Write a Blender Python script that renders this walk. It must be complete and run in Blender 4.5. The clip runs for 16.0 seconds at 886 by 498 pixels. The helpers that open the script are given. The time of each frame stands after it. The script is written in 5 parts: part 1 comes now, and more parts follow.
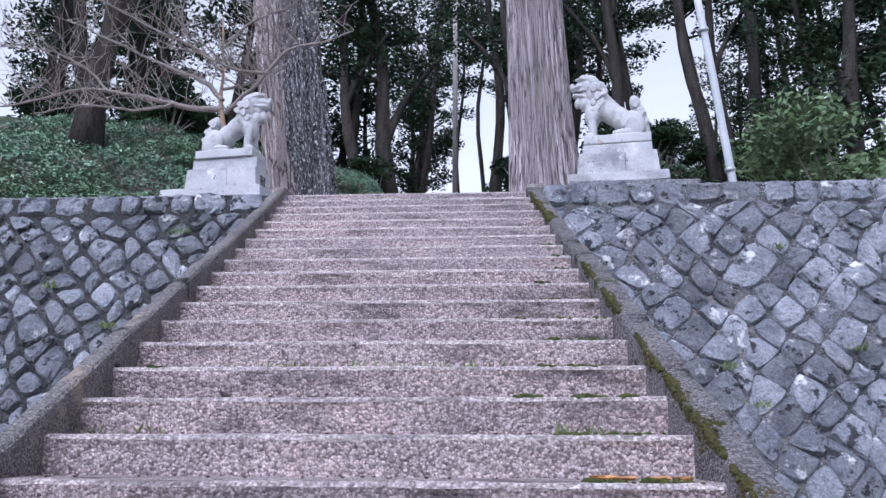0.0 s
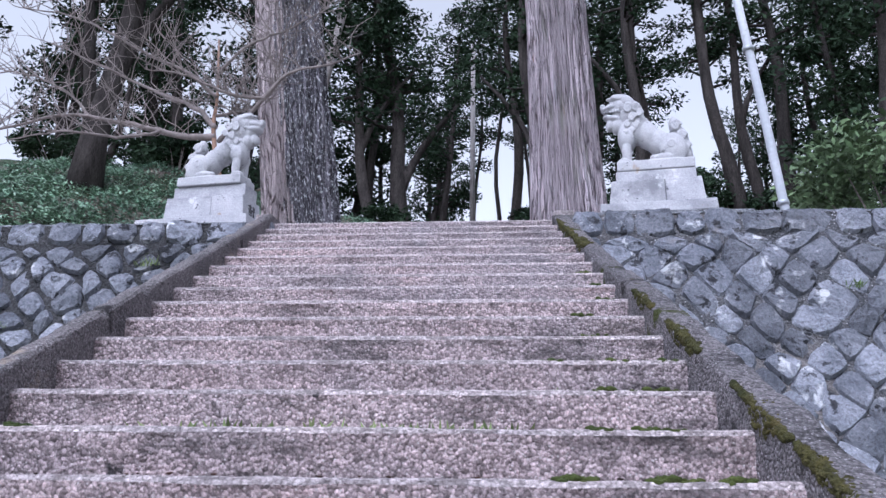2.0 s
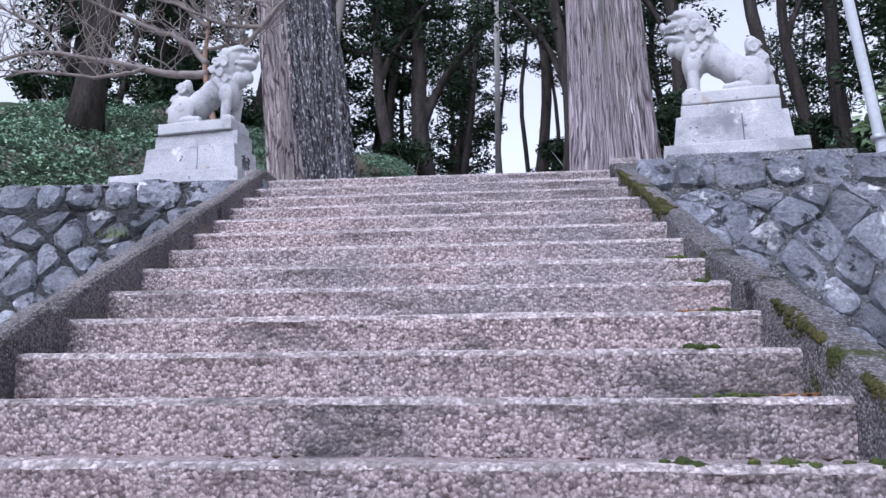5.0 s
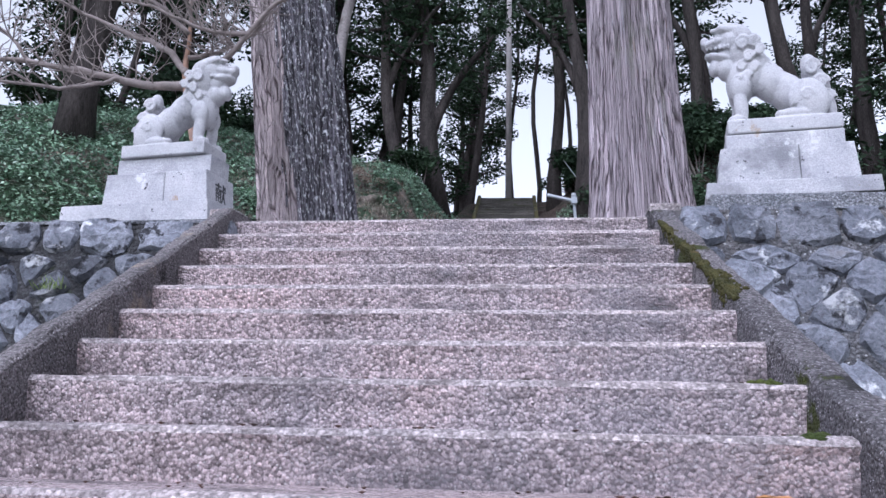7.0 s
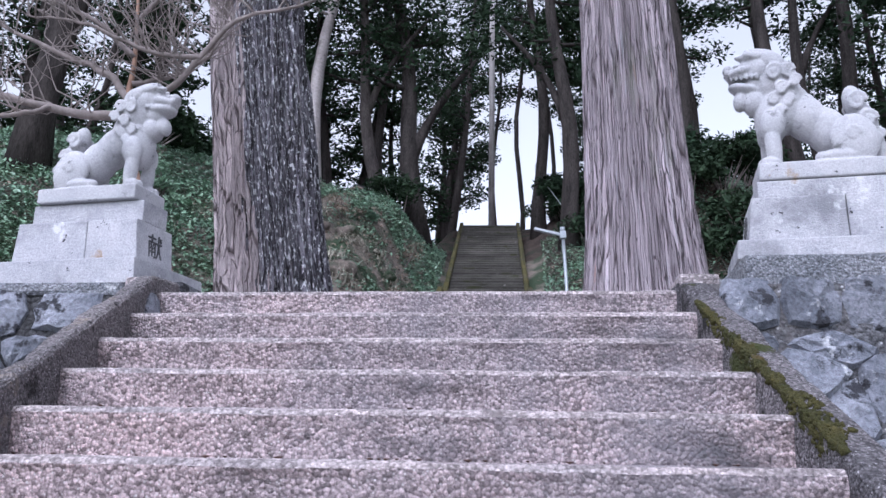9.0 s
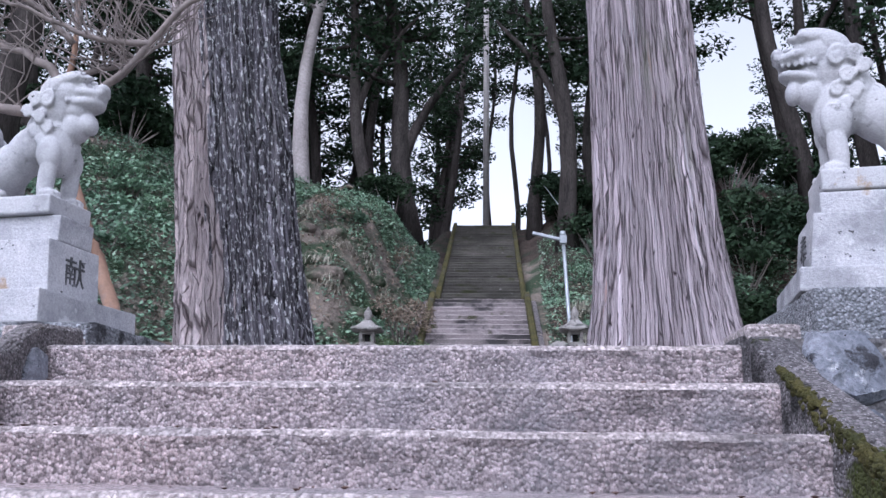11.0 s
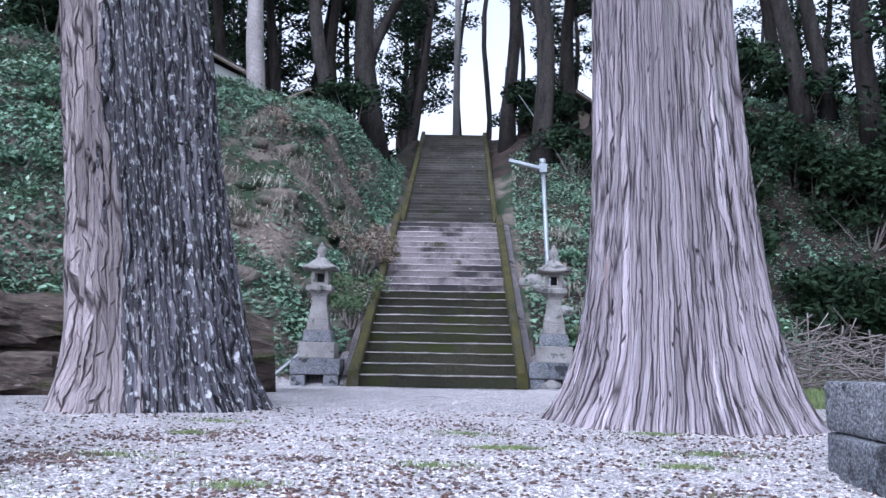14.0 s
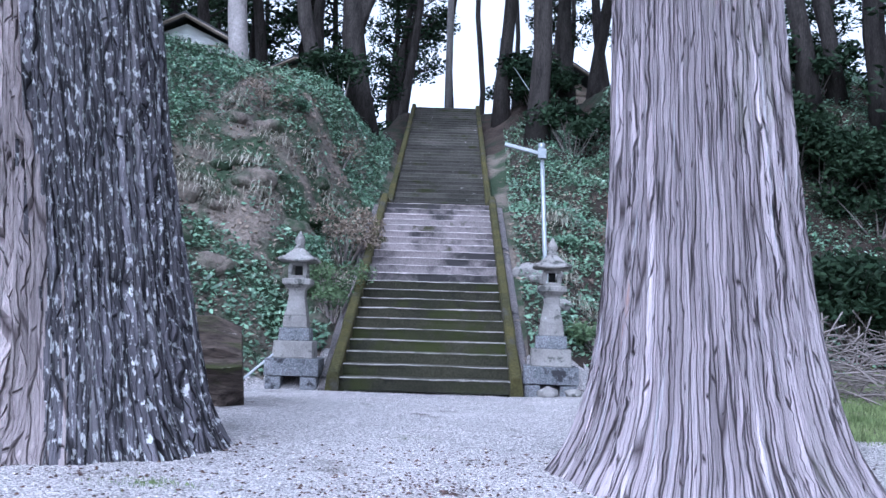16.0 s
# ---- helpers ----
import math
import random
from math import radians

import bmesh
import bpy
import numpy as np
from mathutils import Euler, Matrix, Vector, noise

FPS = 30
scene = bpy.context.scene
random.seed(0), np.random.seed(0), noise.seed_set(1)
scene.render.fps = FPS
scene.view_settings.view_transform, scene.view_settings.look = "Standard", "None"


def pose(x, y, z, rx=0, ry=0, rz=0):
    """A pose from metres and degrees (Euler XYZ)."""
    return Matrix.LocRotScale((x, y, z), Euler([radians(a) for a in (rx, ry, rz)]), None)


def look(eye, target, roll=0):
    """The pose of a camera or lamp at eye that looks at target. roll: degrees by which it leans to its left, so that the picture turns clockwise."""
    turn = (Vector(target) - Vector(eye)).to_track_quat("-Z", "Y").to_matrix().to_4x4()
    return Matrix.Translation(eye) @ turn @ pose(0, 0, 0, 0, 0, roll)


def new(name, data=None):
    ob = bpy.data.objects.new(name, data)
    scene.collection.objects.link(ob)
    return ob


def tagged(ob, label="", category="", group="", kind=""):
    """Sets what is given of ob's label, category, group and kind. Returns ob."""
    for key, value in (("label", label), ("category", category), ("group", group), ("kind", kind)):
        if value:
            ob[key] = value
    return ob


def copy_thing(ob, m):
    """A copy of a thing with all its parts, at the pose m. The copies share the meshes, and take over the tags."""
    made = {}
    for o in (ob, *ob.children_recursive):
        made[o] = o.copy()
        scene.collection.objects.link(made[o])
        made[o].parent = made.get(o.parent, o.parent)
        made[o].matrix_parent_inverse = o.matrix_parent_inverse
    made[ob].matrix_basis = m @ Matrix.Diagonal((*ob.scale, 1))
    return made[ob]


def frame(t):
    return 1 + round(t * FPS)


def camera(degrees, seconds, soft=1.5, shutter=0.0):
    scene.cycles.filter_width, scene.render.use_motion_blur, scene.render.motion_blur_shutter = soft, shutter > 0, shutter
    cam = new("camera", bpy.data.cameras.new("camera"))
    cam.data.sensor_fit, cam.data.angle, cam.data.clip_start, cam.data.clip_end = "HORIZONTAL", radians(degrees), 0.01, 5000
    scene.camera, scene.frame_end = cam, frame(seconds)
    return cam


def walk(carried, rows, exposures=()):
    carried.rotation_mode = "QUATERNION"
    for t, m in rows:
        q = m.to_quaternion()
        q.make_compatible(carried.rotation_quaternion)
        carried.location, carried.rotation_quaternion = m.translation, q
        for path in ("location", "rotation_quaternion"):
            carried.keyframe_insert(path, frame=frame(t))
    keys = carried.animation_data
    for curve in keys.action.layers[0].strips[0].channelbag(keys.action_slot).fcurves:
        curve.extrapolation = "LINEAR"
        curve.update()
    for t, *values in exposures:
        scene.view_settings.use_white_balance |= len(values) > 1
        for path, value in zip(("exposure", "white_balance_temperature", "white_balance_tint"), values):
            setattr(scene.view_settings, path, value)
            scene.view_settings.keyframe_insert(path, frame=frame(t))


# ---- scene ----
cam = camera(55.2, 16.0)
PATH = [
    (0, (0.624, -0.035, 1.069), (0.494, 1.907, 1.53), 0.2),
    (0.5, (0.618, 0.387, 1.077), (0.485, 2.313, 1.602), 0.5),
    (1, (0.572, 0.818, 1.103), (0.447, 2.731, 1.675), 0.4),
    (1.5, (0.582, 1.196, 1.126), (0.444, 3.101, 1.72), 0.5),
    (2, (0.585, 1.524, 1.23), (0.415, 3.427, 1.82), 0.9),
    (2.5, (0.54, 1.82, 1.348), (0.372, 3.737, 1.893), 0.8),
    (3, (0.543, 2.069, 1.465), (0.37, 3.991, 1.987), 0.9),
    (3.5, (0.547, 2.305, 1.604), (0.347, 4.227, 2.122), 0.7),
    (3.7, (0.535, 2.412, 1.636), (0.328, 4.335, 2.144), 0.5),
    (5.8, (0.339, 3.478, 2.272), (0.071, 5.416, 2.684), 0.5),
    (6, (0.341, 3.599, 2.351), (0.06, 5.535, 2.767), 0.6),
    (6.5, (0.346, 3.844, 2.449), (0.062, 5.778, 2.871), 0.6),
    (7, (0.298, 4.149, 2.628), (0.048, 6.085, 3.065), 1.2),
    (7.5, (0.274, 4.423, 2.808), (0.04, 6.359, 3.252), 1.3),
    (8, (0.224, 4.71, 2.952), (0.012, 6.647, 3.402), 1.3),
    (8.5, (0.195, 4.963, 3.063), (-0.005, 6.896, 3.536), 1.1),
    (9, (0.177, 5.289, 3.227), (-0.03, 7.217, 3.715), 1.0),
    (9.5, (0.141, 5.553, 3.441), (-0.036, 7.484, 3.933), 0.9),
    (9.7, (0.133, 5.646, 3.447), (-0.041, 7.576, 3.94), 0.8),
    (11.8, (0.093, 6.871, 4.046), (-0.117, 8.808, 4.496), 1.0),
    (12, (0.114, 6.956, 4.14), (-0.093, 8.896, 4.577), 1.2),
    (12.5, (0.035, 7.311, 4.277), (-0.153, 9.261, 4.676), 0.9),
    (13, (0.025, 7.547, 4.388), (-0.163, 9.504, 4.755), 0.6),
    (13.5, (-0.014, 7.857, 4.563), (-0.166, 9.826, 4.877), 0.9),
    (14, (-0.007, 8.201, 4.681), (-0.126, 10.182, 4.931), 1.1),
    (14.5, (-0.016, 8.503, 4.765), (-0.129, 10.49, 4.961), 0.5),
    (15, (-0.028, 8.789, 4.905), (-0.136, 10.778, 5.077), 1.3),
    (15.5, (-0.012, 9.043, 5.072), (-0.127, 11.032, 5.244), 1.4),
    (16, (-0.07, 9.325, 5.196), (-0.164, 11.314, 5.373), 1.8),
]
walk(cam, [(t, look(eye, target, roll)) for t, eye, target, roll in PATH],
     exposures=[(0.0, 0.93, 5430, 17), (12.0, 1.03, 5530, 17), (14.0, 1.15, 5220, 15), (16.0, 1.33, 4950, 13)])

# ---- world and light ----
world = bpy.data.worlds.new("world")
scene.world = world
world.use_nodes = True
wn, wl = world.node_tree.nodes, world.node_tree.links
sky = wn.new("ShaderNodeTexSky")
sky.sky_type, sky.sun_disc = "NISHITA", False
sky.sun_elevation, sky.sun_rotation = radians(50), radians(200)
sky.dust_density, sky.air_density = 4.0, 1.0
pale = wn.new("ShaderNodeHueSaturation")
pale.inputs["Saturation"].default_value = 0.08
wl.new(sky.outputs[0], pale.inputs["Color"])
wl.new(pale.outputs[0], wn["Background"].inputs[0])
wn["Background"].inputs[1].default_value = 0.15
sun = new("sun", bpy.data.lights.new("sun", "SUN"))
sun.data.energy, sun.data.angle, sun.data.color = 0.35, radians(25), (1.0, 0.96, 0.92)
sun.matrix_world = look((0, 0, 0), (0.25, 0.60, -0.76))

# ---- materials ----
def ramp(nt, fac, stops):
    r = nt.nodes.new("ShaderNodeValToRGB")
    el = r.color_ramp.elements
    while len(el) < len(stops):
        el.new(0.5)
    for e, (p, c) in zip(el, stops):
        e.position, e.color = p, (*c, 1)
    nt.links.new(fac, r.inputs[0])
    return r.outputs[0]


def noise_tex(nt, vec, scale, detail=4, rough=0.6):
    n = nt.nodes.new("ShaderNodeTexNoise")
    n.inputs["Scale"].default_value, n.inputs["Detail"].default_value, n.inputs["Roughness"].default_value = scale, detail, rough
    nt.links.new(vec, n.inputs["Vector"])
    return n.outputs["Fac"]


def blend(nt, fac, a, b, mode="MIX"):
    m = nt.nodes.new("ShaderNodeMix")
    m.data_type, m.blend_type = "RGBA", mode
    for v, k in ((fac, 0), (a, 6), (b, 7)):
        if isinstance(v, tuple):
            m.inputs[k].default_value = (*v, 1)
        elif isinstance(v, (int, float)):
            m.inputs[k].default_value = v
        else:
            nt.links.new(v, m.inputs[k])
    return m.outputs[2]


def mat(name, c1, c2, scale=3.0, fine=40.0, rough=0.88, bump=0.4, grain=0.35, stretch=(1, 1, 1), stains=(), vary=0.0, metal=0.0, speckle=None, bump_size=0.02, island=0.0, pebble=None, crack=None, gloss=0.3, unrolled=False):
    """c1..c2 vary over the large scale, grain darkens and lightens over the fine one;
    stains: (colour, scale, threshold, softness); speckle: (colour, scale, threshold)."""
    m = bpy.data.materials.new(name)
    m.use_nodes = True
    nt = m.node_tree
    b = nt.nodes["Principled BSDF"]
    geo = nt.nodes.new("ShaderNodeNewGeometry")
    mp = nt.nodes.new("ShaderNodeMapping")
    mp.inputs["Scale"].default_value = stretch
    place = geo.outputs["Position"]
    if unrolled:
        place = nt.nodes.new("ShaderNodeTexCoord").outputs["UV"]
    nt.links.new(place, mp.inputs[0])
    vec = mp.outputs[0]
    col = ramp(nt, noise_tex(nt, vec, scale, 5), [(0.3, c1), (0.7, c2)])
    f = noise_tex(nt, vec, fine, 4, 0.7)
    g = ramp(nt, f, [(0.25, (1 - grain,) * 3), (0.75, (1 + grain,) * 3)])
    col = blend(nt, 1.0, col, g, "MULTIPLY")
    height = f
    if pebble:
        v = nt.nodes.new("ShaderNodeTexVoronoi")
        v.inputs["Scale"].default_value = pebble[0]
        nt.links.new(vec, v.inputs["Vector"])
        sep = nt.nodes.new("ShaderNodeSeparateColor")
        nt.links.new(v.outputs["Color"], sep.inputs[0])
        k = ramp(nt, sep.outputs[0], [(0.0, (1 - pebble[1],) * 3), (1.0, (1 + pebble[1],) * 3)])
        col = blend(nt, 1.0, col, k, "MULTIPLY")
        k = ramp(nt, v.outputs["Distance"], [(0.4, (1, 1, 1)), (0.8, (0.62, 0.62, 0.62))])
        col = blend(nt, 1.0, col, k, "MULTIPLY")
        up = nt.nodes.new("ShaderNodeMath")
        up.operation = "SUBTRACT"
        nt.links.new(f, up.inputs[0])
        nt.links.new(v.outputs["Distance"], up.inputs[1])
        height = up.outputs[0]
    if crack:
        mp = nt.nodes.new("ShaderNodeMapping")
        mp.inputs["Scale"].default_value = crack[0]
        wob = nt.nodes.new("ShaderNodeTexNoise")
        wob.inputs["Scale"].default_value, wob.inputs["Detail"].default_value = 3.0, 3
        nt.links.new(place, wob.inputs["Vector"])
        add = nt.nodes.new("ShaderNodeVectorMath")
        add.operation = "MULTIPLY_ADD"
        add.inputs[1].default_value = (crack[3],) * 3
        nt.links.new(wob.outputs["Color"], add.inputs[0])
        nt.links.new(place, add.inputs[2])
        nt.links.new(add.outputs[0], mp.inputs[0])
        fold = None
        for size, soft in ((1.0, 1.0), (2.3, 0.45)):
            gap = nt.nodes.new("ShaderNodeTexVoronoi")
            gap.voronoi_dimensions, gap.feature = "2D", "DISTANCE_TO_EDGE"
            gap.inputs["Scale"].default_value = size
            nt.links.new(mp.outputs[0], gap.inputs["Vector"])
            wide = nt.nodes.new("ShaderNodeMath")
            wide.operation = "DIVIDE"
            wide.inputs[1].default_value = soft
            nt.links.new(gap.outputs["Distance"], wide.inputs[0])
            if fold:
                low = nt.nodes.new("ShaderNodeMath")
                low.operation = "MINIMUM"
                nt.links.new(fold, low.inputs[0])
                nt.links.new(wide.outputs[0], low.inputs[1])
                fold = low.outputs[0]
            else:
                fold = wide.outputs[0]
            cell = nt.nodes.new("ShaderNodeTexVoronoi")
            cell.voronoi_dimensions = "2D"
            cell.inputs["Scale"].default_value = size
            nt.links.new(mp.outputs[0], cell.inputs["Vector"])
            tone = nt.nodes.new("ShaderNodeSeparateColor")
            nt.links.new(cell.outputs["Color"], tone.inputs[0])
            col = blend(nt, 1.0, col, ramp(nt, tone.outputs[0], [(0.0, (0.78,) * 3), (1.0, (1.2,) * 3)]), "MULTIPLY")
        k = ramp(nt, fold, [(0.0, (0, 0, 0)), (crack[1], (1, 1, 1))])
        col = blend(nt, k, crack[2], col)
        up = nt.nodes.new("ShaderNodeMath")
        up.operation = "MULTIPLY_ADD"
        up.inputs[1].default_value = 1.5
        nt.links.new(k, up.inputs[0])
        nt.links.new(f, up.inputs[2])
        height = up.outputs[0]
    if speckle:
        v = nt.nodes.new("ShaderNodeTexVoronoi")
        v.inputs["Scale"].default_value = speckle[1]
        nt.links.new(vec, v.inputs["Vector"])
        k = ramp(nt, v.outputs["Distance"], [(speckle[2], (1, 1, 1)), (speckle[2] + 0.12, (0, 0, 0))])
        col = blend(nt, k, col, speckle[0])
    for c, sc, th, so, *own in stains:
        at = vec
        if own:
            mp = nt.nodes.new("ShaderNodeMapping")
            mp.inputs["Scale"].default_value = own[0]
            nt.links.new(place, mp.inputs[0])
            at = mp.outputs[0]
        k = ramp(nt, noise_tex(nt, at, sc, 6, 0.65), [(th, (0, 0, 0)), (th + so, (1, 1, 1))])
        col = blend(nt, k, col, c)
    if vary:
        oi = nt.nodes.new("ShaderNodeObjectInfo")
        k = ramp(nt, oi.outputs["Random"], [(0.0, (1 - vary,) * 3), (1.0, (1 + vary,) * 3)])
        col = blend(nt, 1.0, col, k, "MULTIPLY")
    if island:
        k = ramp(nt, geo.outputs["Random Per Island"], [(0.0, (1 - island,) * 3), (1.0, (1 + island,) * 3)])
        col = blend(nt, 1.0, col, k, "MULTIPLY")
    nt.links.new(col, b.inputs["Base Color"])
    b.inputs["Roughness"].default_value, b.inputs["Metallic"].default_value = rough, metal
    b.inputs["Specular IOR Level"].default_value = gloss
    if bump:
        bp = nt.nodes.new("ShaderNodeBump")
        bp.inputs["Strength"].default_value, bp.inputs["Distance"].default_value = bump, bump_size
        nt.links.new(height, bp.inputs["Height"])
        nt.links.new(bp.outputs[0], b.inputs["Normal"])
    return m


STEP_STAINS = (((0.075, 0.066, 0.07), 1.0, 0.55, 0.16, (1.0, 1.6, 3.0)), ((0.05, 0.045, 0.047), 5.0, 0.66, 0.06), ((0.05, 0.06, 0.02), 2.3, 0.72, 0.05), ((0.24, 0.23, 0.255), 0.35, 0.54, 0.25, (1.6, 0.4, 0.4)))
M_STEP = mat("washed_concrete", (0.34, 0.295, 0.31), (0.53, 0.415, 0.418), 0.9, 120, 0.92, 1.0, 0.5, speckle=((0.60, 0.55, 0.55), 46, 0.12),
             stains=STEP_STAINS, vary=0.08, pebble=(70, 0.55), bump_size=0.014)
M_NOSE = mat("worn_step_edge", (0.36, 0.32, 0.33), (0.54, 0.46, 0.46), 1.6, 60, 0.9, 0.9, 0.4, stains=STEP_STAINS[:2] + (((0.22, 0.19, 0.19), 9.0, 0.55, 0.08),), pebble=(60, 0.35))
M_STEP_LOW = mat("dirty_washed_concrete", (0.31, 0.265, 0.28), (0.51, 0.40, 0.402), 0.9, 120, 0.92, 1.0, 0.5, speckle=((0.55, 0.50, 0.50), 46, 0.12), vary=0.08, pebble=(70, 0.55), bump_size=0.014,
                 stains=(((0.085, 0.075, 0.078), 0.9, 0.54, 0.14, (1.3, 1.6, 4.0)), ((0.05, 0.045, 0.047), 5.0, 0.63, 0.06), ((0.05, 0.06, 0.02), 2.3, 0.68, 0.05)))
KERB_SPOTS = ((0.42, 0.40, 0.42), 55, 0.11)
M_CURB = mat("curb_concrete", (0.14, 0.128, 0.135), (0.27, 0.24, 0.245), 1.4, 60, 0.92, 1.0, 0.5, pebble=(80, 0.4), speckle=KERB_SPOTS,
             stains=(((0.36, 0.29, 0.23), 1.7, 0.58, 0.08), ((0.035, 0.032, 0.034), 3.0, 0.60, 0.05), ((0.07, 0.07, 0.025), 2.4, 0.70, 0.04)))
M_CURB_MOSS = mat("mossy_curb_concrete", (0.10, 0.095, 0.105), (0.24, 0.215, 0.225), 1.4, 60, 0.92, 1.0, 0.5, pebble=(80, 0.45), speckle=KERB_SPOTS,
                  stains=(((0.40, 0.35, 0.32), 2.2, 0.66, 0.03), ((0.03, 0.028, 0.03), 3.4, 0.58, 0.06), ((0.07, 0.055, 0.018), 1.1, 0.62, 0.03), ((0.05, 0.058, 0.014), 1.7, 0.60, 0.03)))
STONE_STAINS = (((0.03, 0.03, 0.036), 5, 0.57, 0.05), ((0.22, 0.18, 0.15), 0.5, 0.60, 0.1), ((0.50, 0.50, 0.53), 3.5, 0.60, 0.06), ((0.02, 0.02, 0.022), 24, 0.68, 0.02), ((0.09, 0.11, 0.05), 1.3, 0.70, 0.1))
M_STONE = mat("wall_stone", (0.09, 0.097, 0.12), (0.26, 0.265, 0.305), 2.4, 34, 0.92, 1.0, 0.5, vary=0.4, stains=STONE_STAINS, bump_size=0.03)
M_MORTAR = mat("wall_mortar", (0.028, 0.028, 0.031), (0.085, 0.083, 0.088), 1.4, 40, 0.95, 1.0, 0.5, pebble=(40, 0.3), stains=(((0.17, 0.16, 0.165), 1.0, 0.60, 0.12), ((0.04, 0.055, 0.022), 2, 0.62, 0.08)))
M_MORTAR_PALE = mat("smeared_wall_mortar", (0.065, 0.067, 0.078), (0.15, 0.146, 0.155), 0.7, 45, 0.95, 1.0, 0.5, pebble=(45, 0.35), speckle=((0.42, 0.42, 0.44), 24, 0.10),
                    stains=(((0.26, 0.23, 0.22), 0.45, 0.56, 0.14), ((0.035, 0.037, 0.044), 1.8, 0.54, 0.08), ((0.05, 0.06, 0.03), 2.6, 0.66, 0.06)))
M_GRANITE = mat("pale_granite", (0.34, 0.34, 0.365), (0.46, 0.45, 0.47), 2.5, 70, 0.85, 0.4, 0.2, stains=(((0.22, 0.22, 0.235), 2.2, 0.56, 0.16), ((0.15, 0.15, 0.155), 6, 0.60, 0.10), ((0.03, 0.03, 0.03), 9, 0.675, 0.02), ((0.32, 0.25, 0.18), 2.0, 0.70, 0.05)))
M_PEDESTAL = mat("lichened_granite", (0.33, 0.33, 0.36), (0.48, 0.47, 0.495), 2.5, 60, 0.88, 0.6, 0.28, stains=(((0.21, 0.21, 0.23), 1.8, 0.52, 0.16), ((0.58, 0.58, 0.60), 4, 0.60, 0.06), ((0.03, 0.03, 0.032), 13, 0.66, 0.02), ((0.30, 0.23, 0.17), 2.0, 0.68, 0.05)))
M_CARVED = mat("carved_stone_shade", (0.06, 0.06, 0.065), (0.13, 0.13, 0.14), 6, 60, 0.95, 0.6, 0.3)
M_BASE = mat("weathered_concrete", (0.15, 0.16, 0.18), (0.30, 0.30, 0.325), 1.8, 45, 0.92, 0.9, 0.5, pebble=(60, 0.3), stains=(((0.045, 0.045, 0.052), 3, 0.56, 0.06), ((0.42, 0.42, 0.44), 5, 0.63, 0.05), ((0.2, 0.15, 0.11), 2.5, 0.68, 0.06)))
M_GRAVEL = mat("gravel", (0.54, 0.51, 0.52), (0.74, 0.68, 0.69), 0.7, 50, 0.95, 1.0, 0.45, pebble=(60, 0.5),
               stains=(((0.20, 0.175, 0.165), 1.1, 0.60, 0.12), ((0.12, 0.135, 0.07), 0.8, 0.62, 0.08), ((0.10, 0.06, 0.055), 2.2, 0.66, 0.05), ((0.07, 0.05, 0.05), 11, 0.68, 0.04)), bump_size=0.04)
M_SOIL = mat("hill_soil", (0.085, 0.07, 0.062), (0.22, 0.18, 0.155), 0.8, 14, 0.95, 1.0, 0.5, stains=(((0.035, 0.055, 0.03), 0.6, 0.44, 0.12), ((0.2, 0.17, 0.14), 2.2, 0.66, 0.08)), bump_size=0.06)
# hill soil with dark litter, the trees' shade put into its colour
M_SHADED_SOIL = mat("shaded_litter_soil", (0.022, 0.017, 0.014), (0.065, 0.046, 0.038), 1.2, 18, 0.95, 1.0, 0.5, stains=(((0.02, 0.03, 0.016), 0.8, 0.50, 0.12), ((0.09, 0.05, 0.04), 2.0, 0.62, 0.08)), bump_size=0.05)
M_GRASS = mat("grass_ground", (0.06, 0.08, 0.03), (0.13, 0.15, 0.06), 1.4, 30, 0.95, 0.8, 0.5, stains=(((0.14, 0.11, 0.08), 1.8, 0.5, 0.14), ((0.22, 0.20, 0.17), 3.5, 0.62, 0.1)))
M_CEDAR = mat("cedar_bark", (0.40, 0.335, 0.365), (0.66, 0.575, 0.625), 1.0, 10, 0.92, 1.0, 0.30, stretch=(16, 0.35, 1), crack=((23, 0.55, 1), 0.085, (0.085, 0.065, 0.072), 0.05), unrolled=True,
              stains=(((0.46, 0.25, 0.20), 1.0, 0.66, 0.04, (6, 0.35, 1)), ((0.21, 0.245, 0.15), 0.5, 0.56, 0.12, (1.0, 0.22, 1)), ((0.66, 0.63, 0.69), 1.6, 0.60, 0.06, (14, 0.4, 1)), ((0.13, 0.085, 0.08), 2.2, 0.71, 0.03, (1, 1.6, 1))), bump_size=0.05)
M_OLDBARK = mat("old_tree_bark", (0.33, 0.28, 0.29), (0.56, 0.475, 0.485), 1.0, 9, 0.92, 1.0, 0.4, stretch=(7, 0.7, 1), crack=((14, 0.95, 1), 0.075, (0.15, 0.118, 0.122), 0.075), unrolled=True, bump_size=0.07)
M_BLACKBARK = mat("dark_lichened_bark", (0.08, 0.075, 0.09), (0.24, 0.222, 0.255), 1.0, 9, 0.92, 1.0, 0.5, stretch=(7, 0.7, 1), crack=((14, 0.95, 1), 0.10, (0.03, 0.027, 0.033), 0.075), unrolled=True,
                  stains=(((0.26, 0.24, 0.265), 1.3, 0.56, 0.06, (9, 0.35, 1)), ((0.72, 0.72, 0.75), 8, 0.553, 0.03, (4.6, 1.2, 1))), bump_size=0.07)
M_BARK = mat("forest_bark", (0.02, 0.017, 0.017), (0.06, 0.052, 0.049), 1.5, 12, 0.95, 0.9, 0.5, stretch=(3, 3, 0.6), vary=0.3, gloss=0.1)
M_PALE = mat("pale_smooth_bark", (0.26, 0.23, 0.23), (0.40, 0.36, 0.36), 1.2, 12, 0.9, 0.5, 0.3, stains=(((0.12, 0.10, 0.10), 1.0, 0.58, 0.1),))
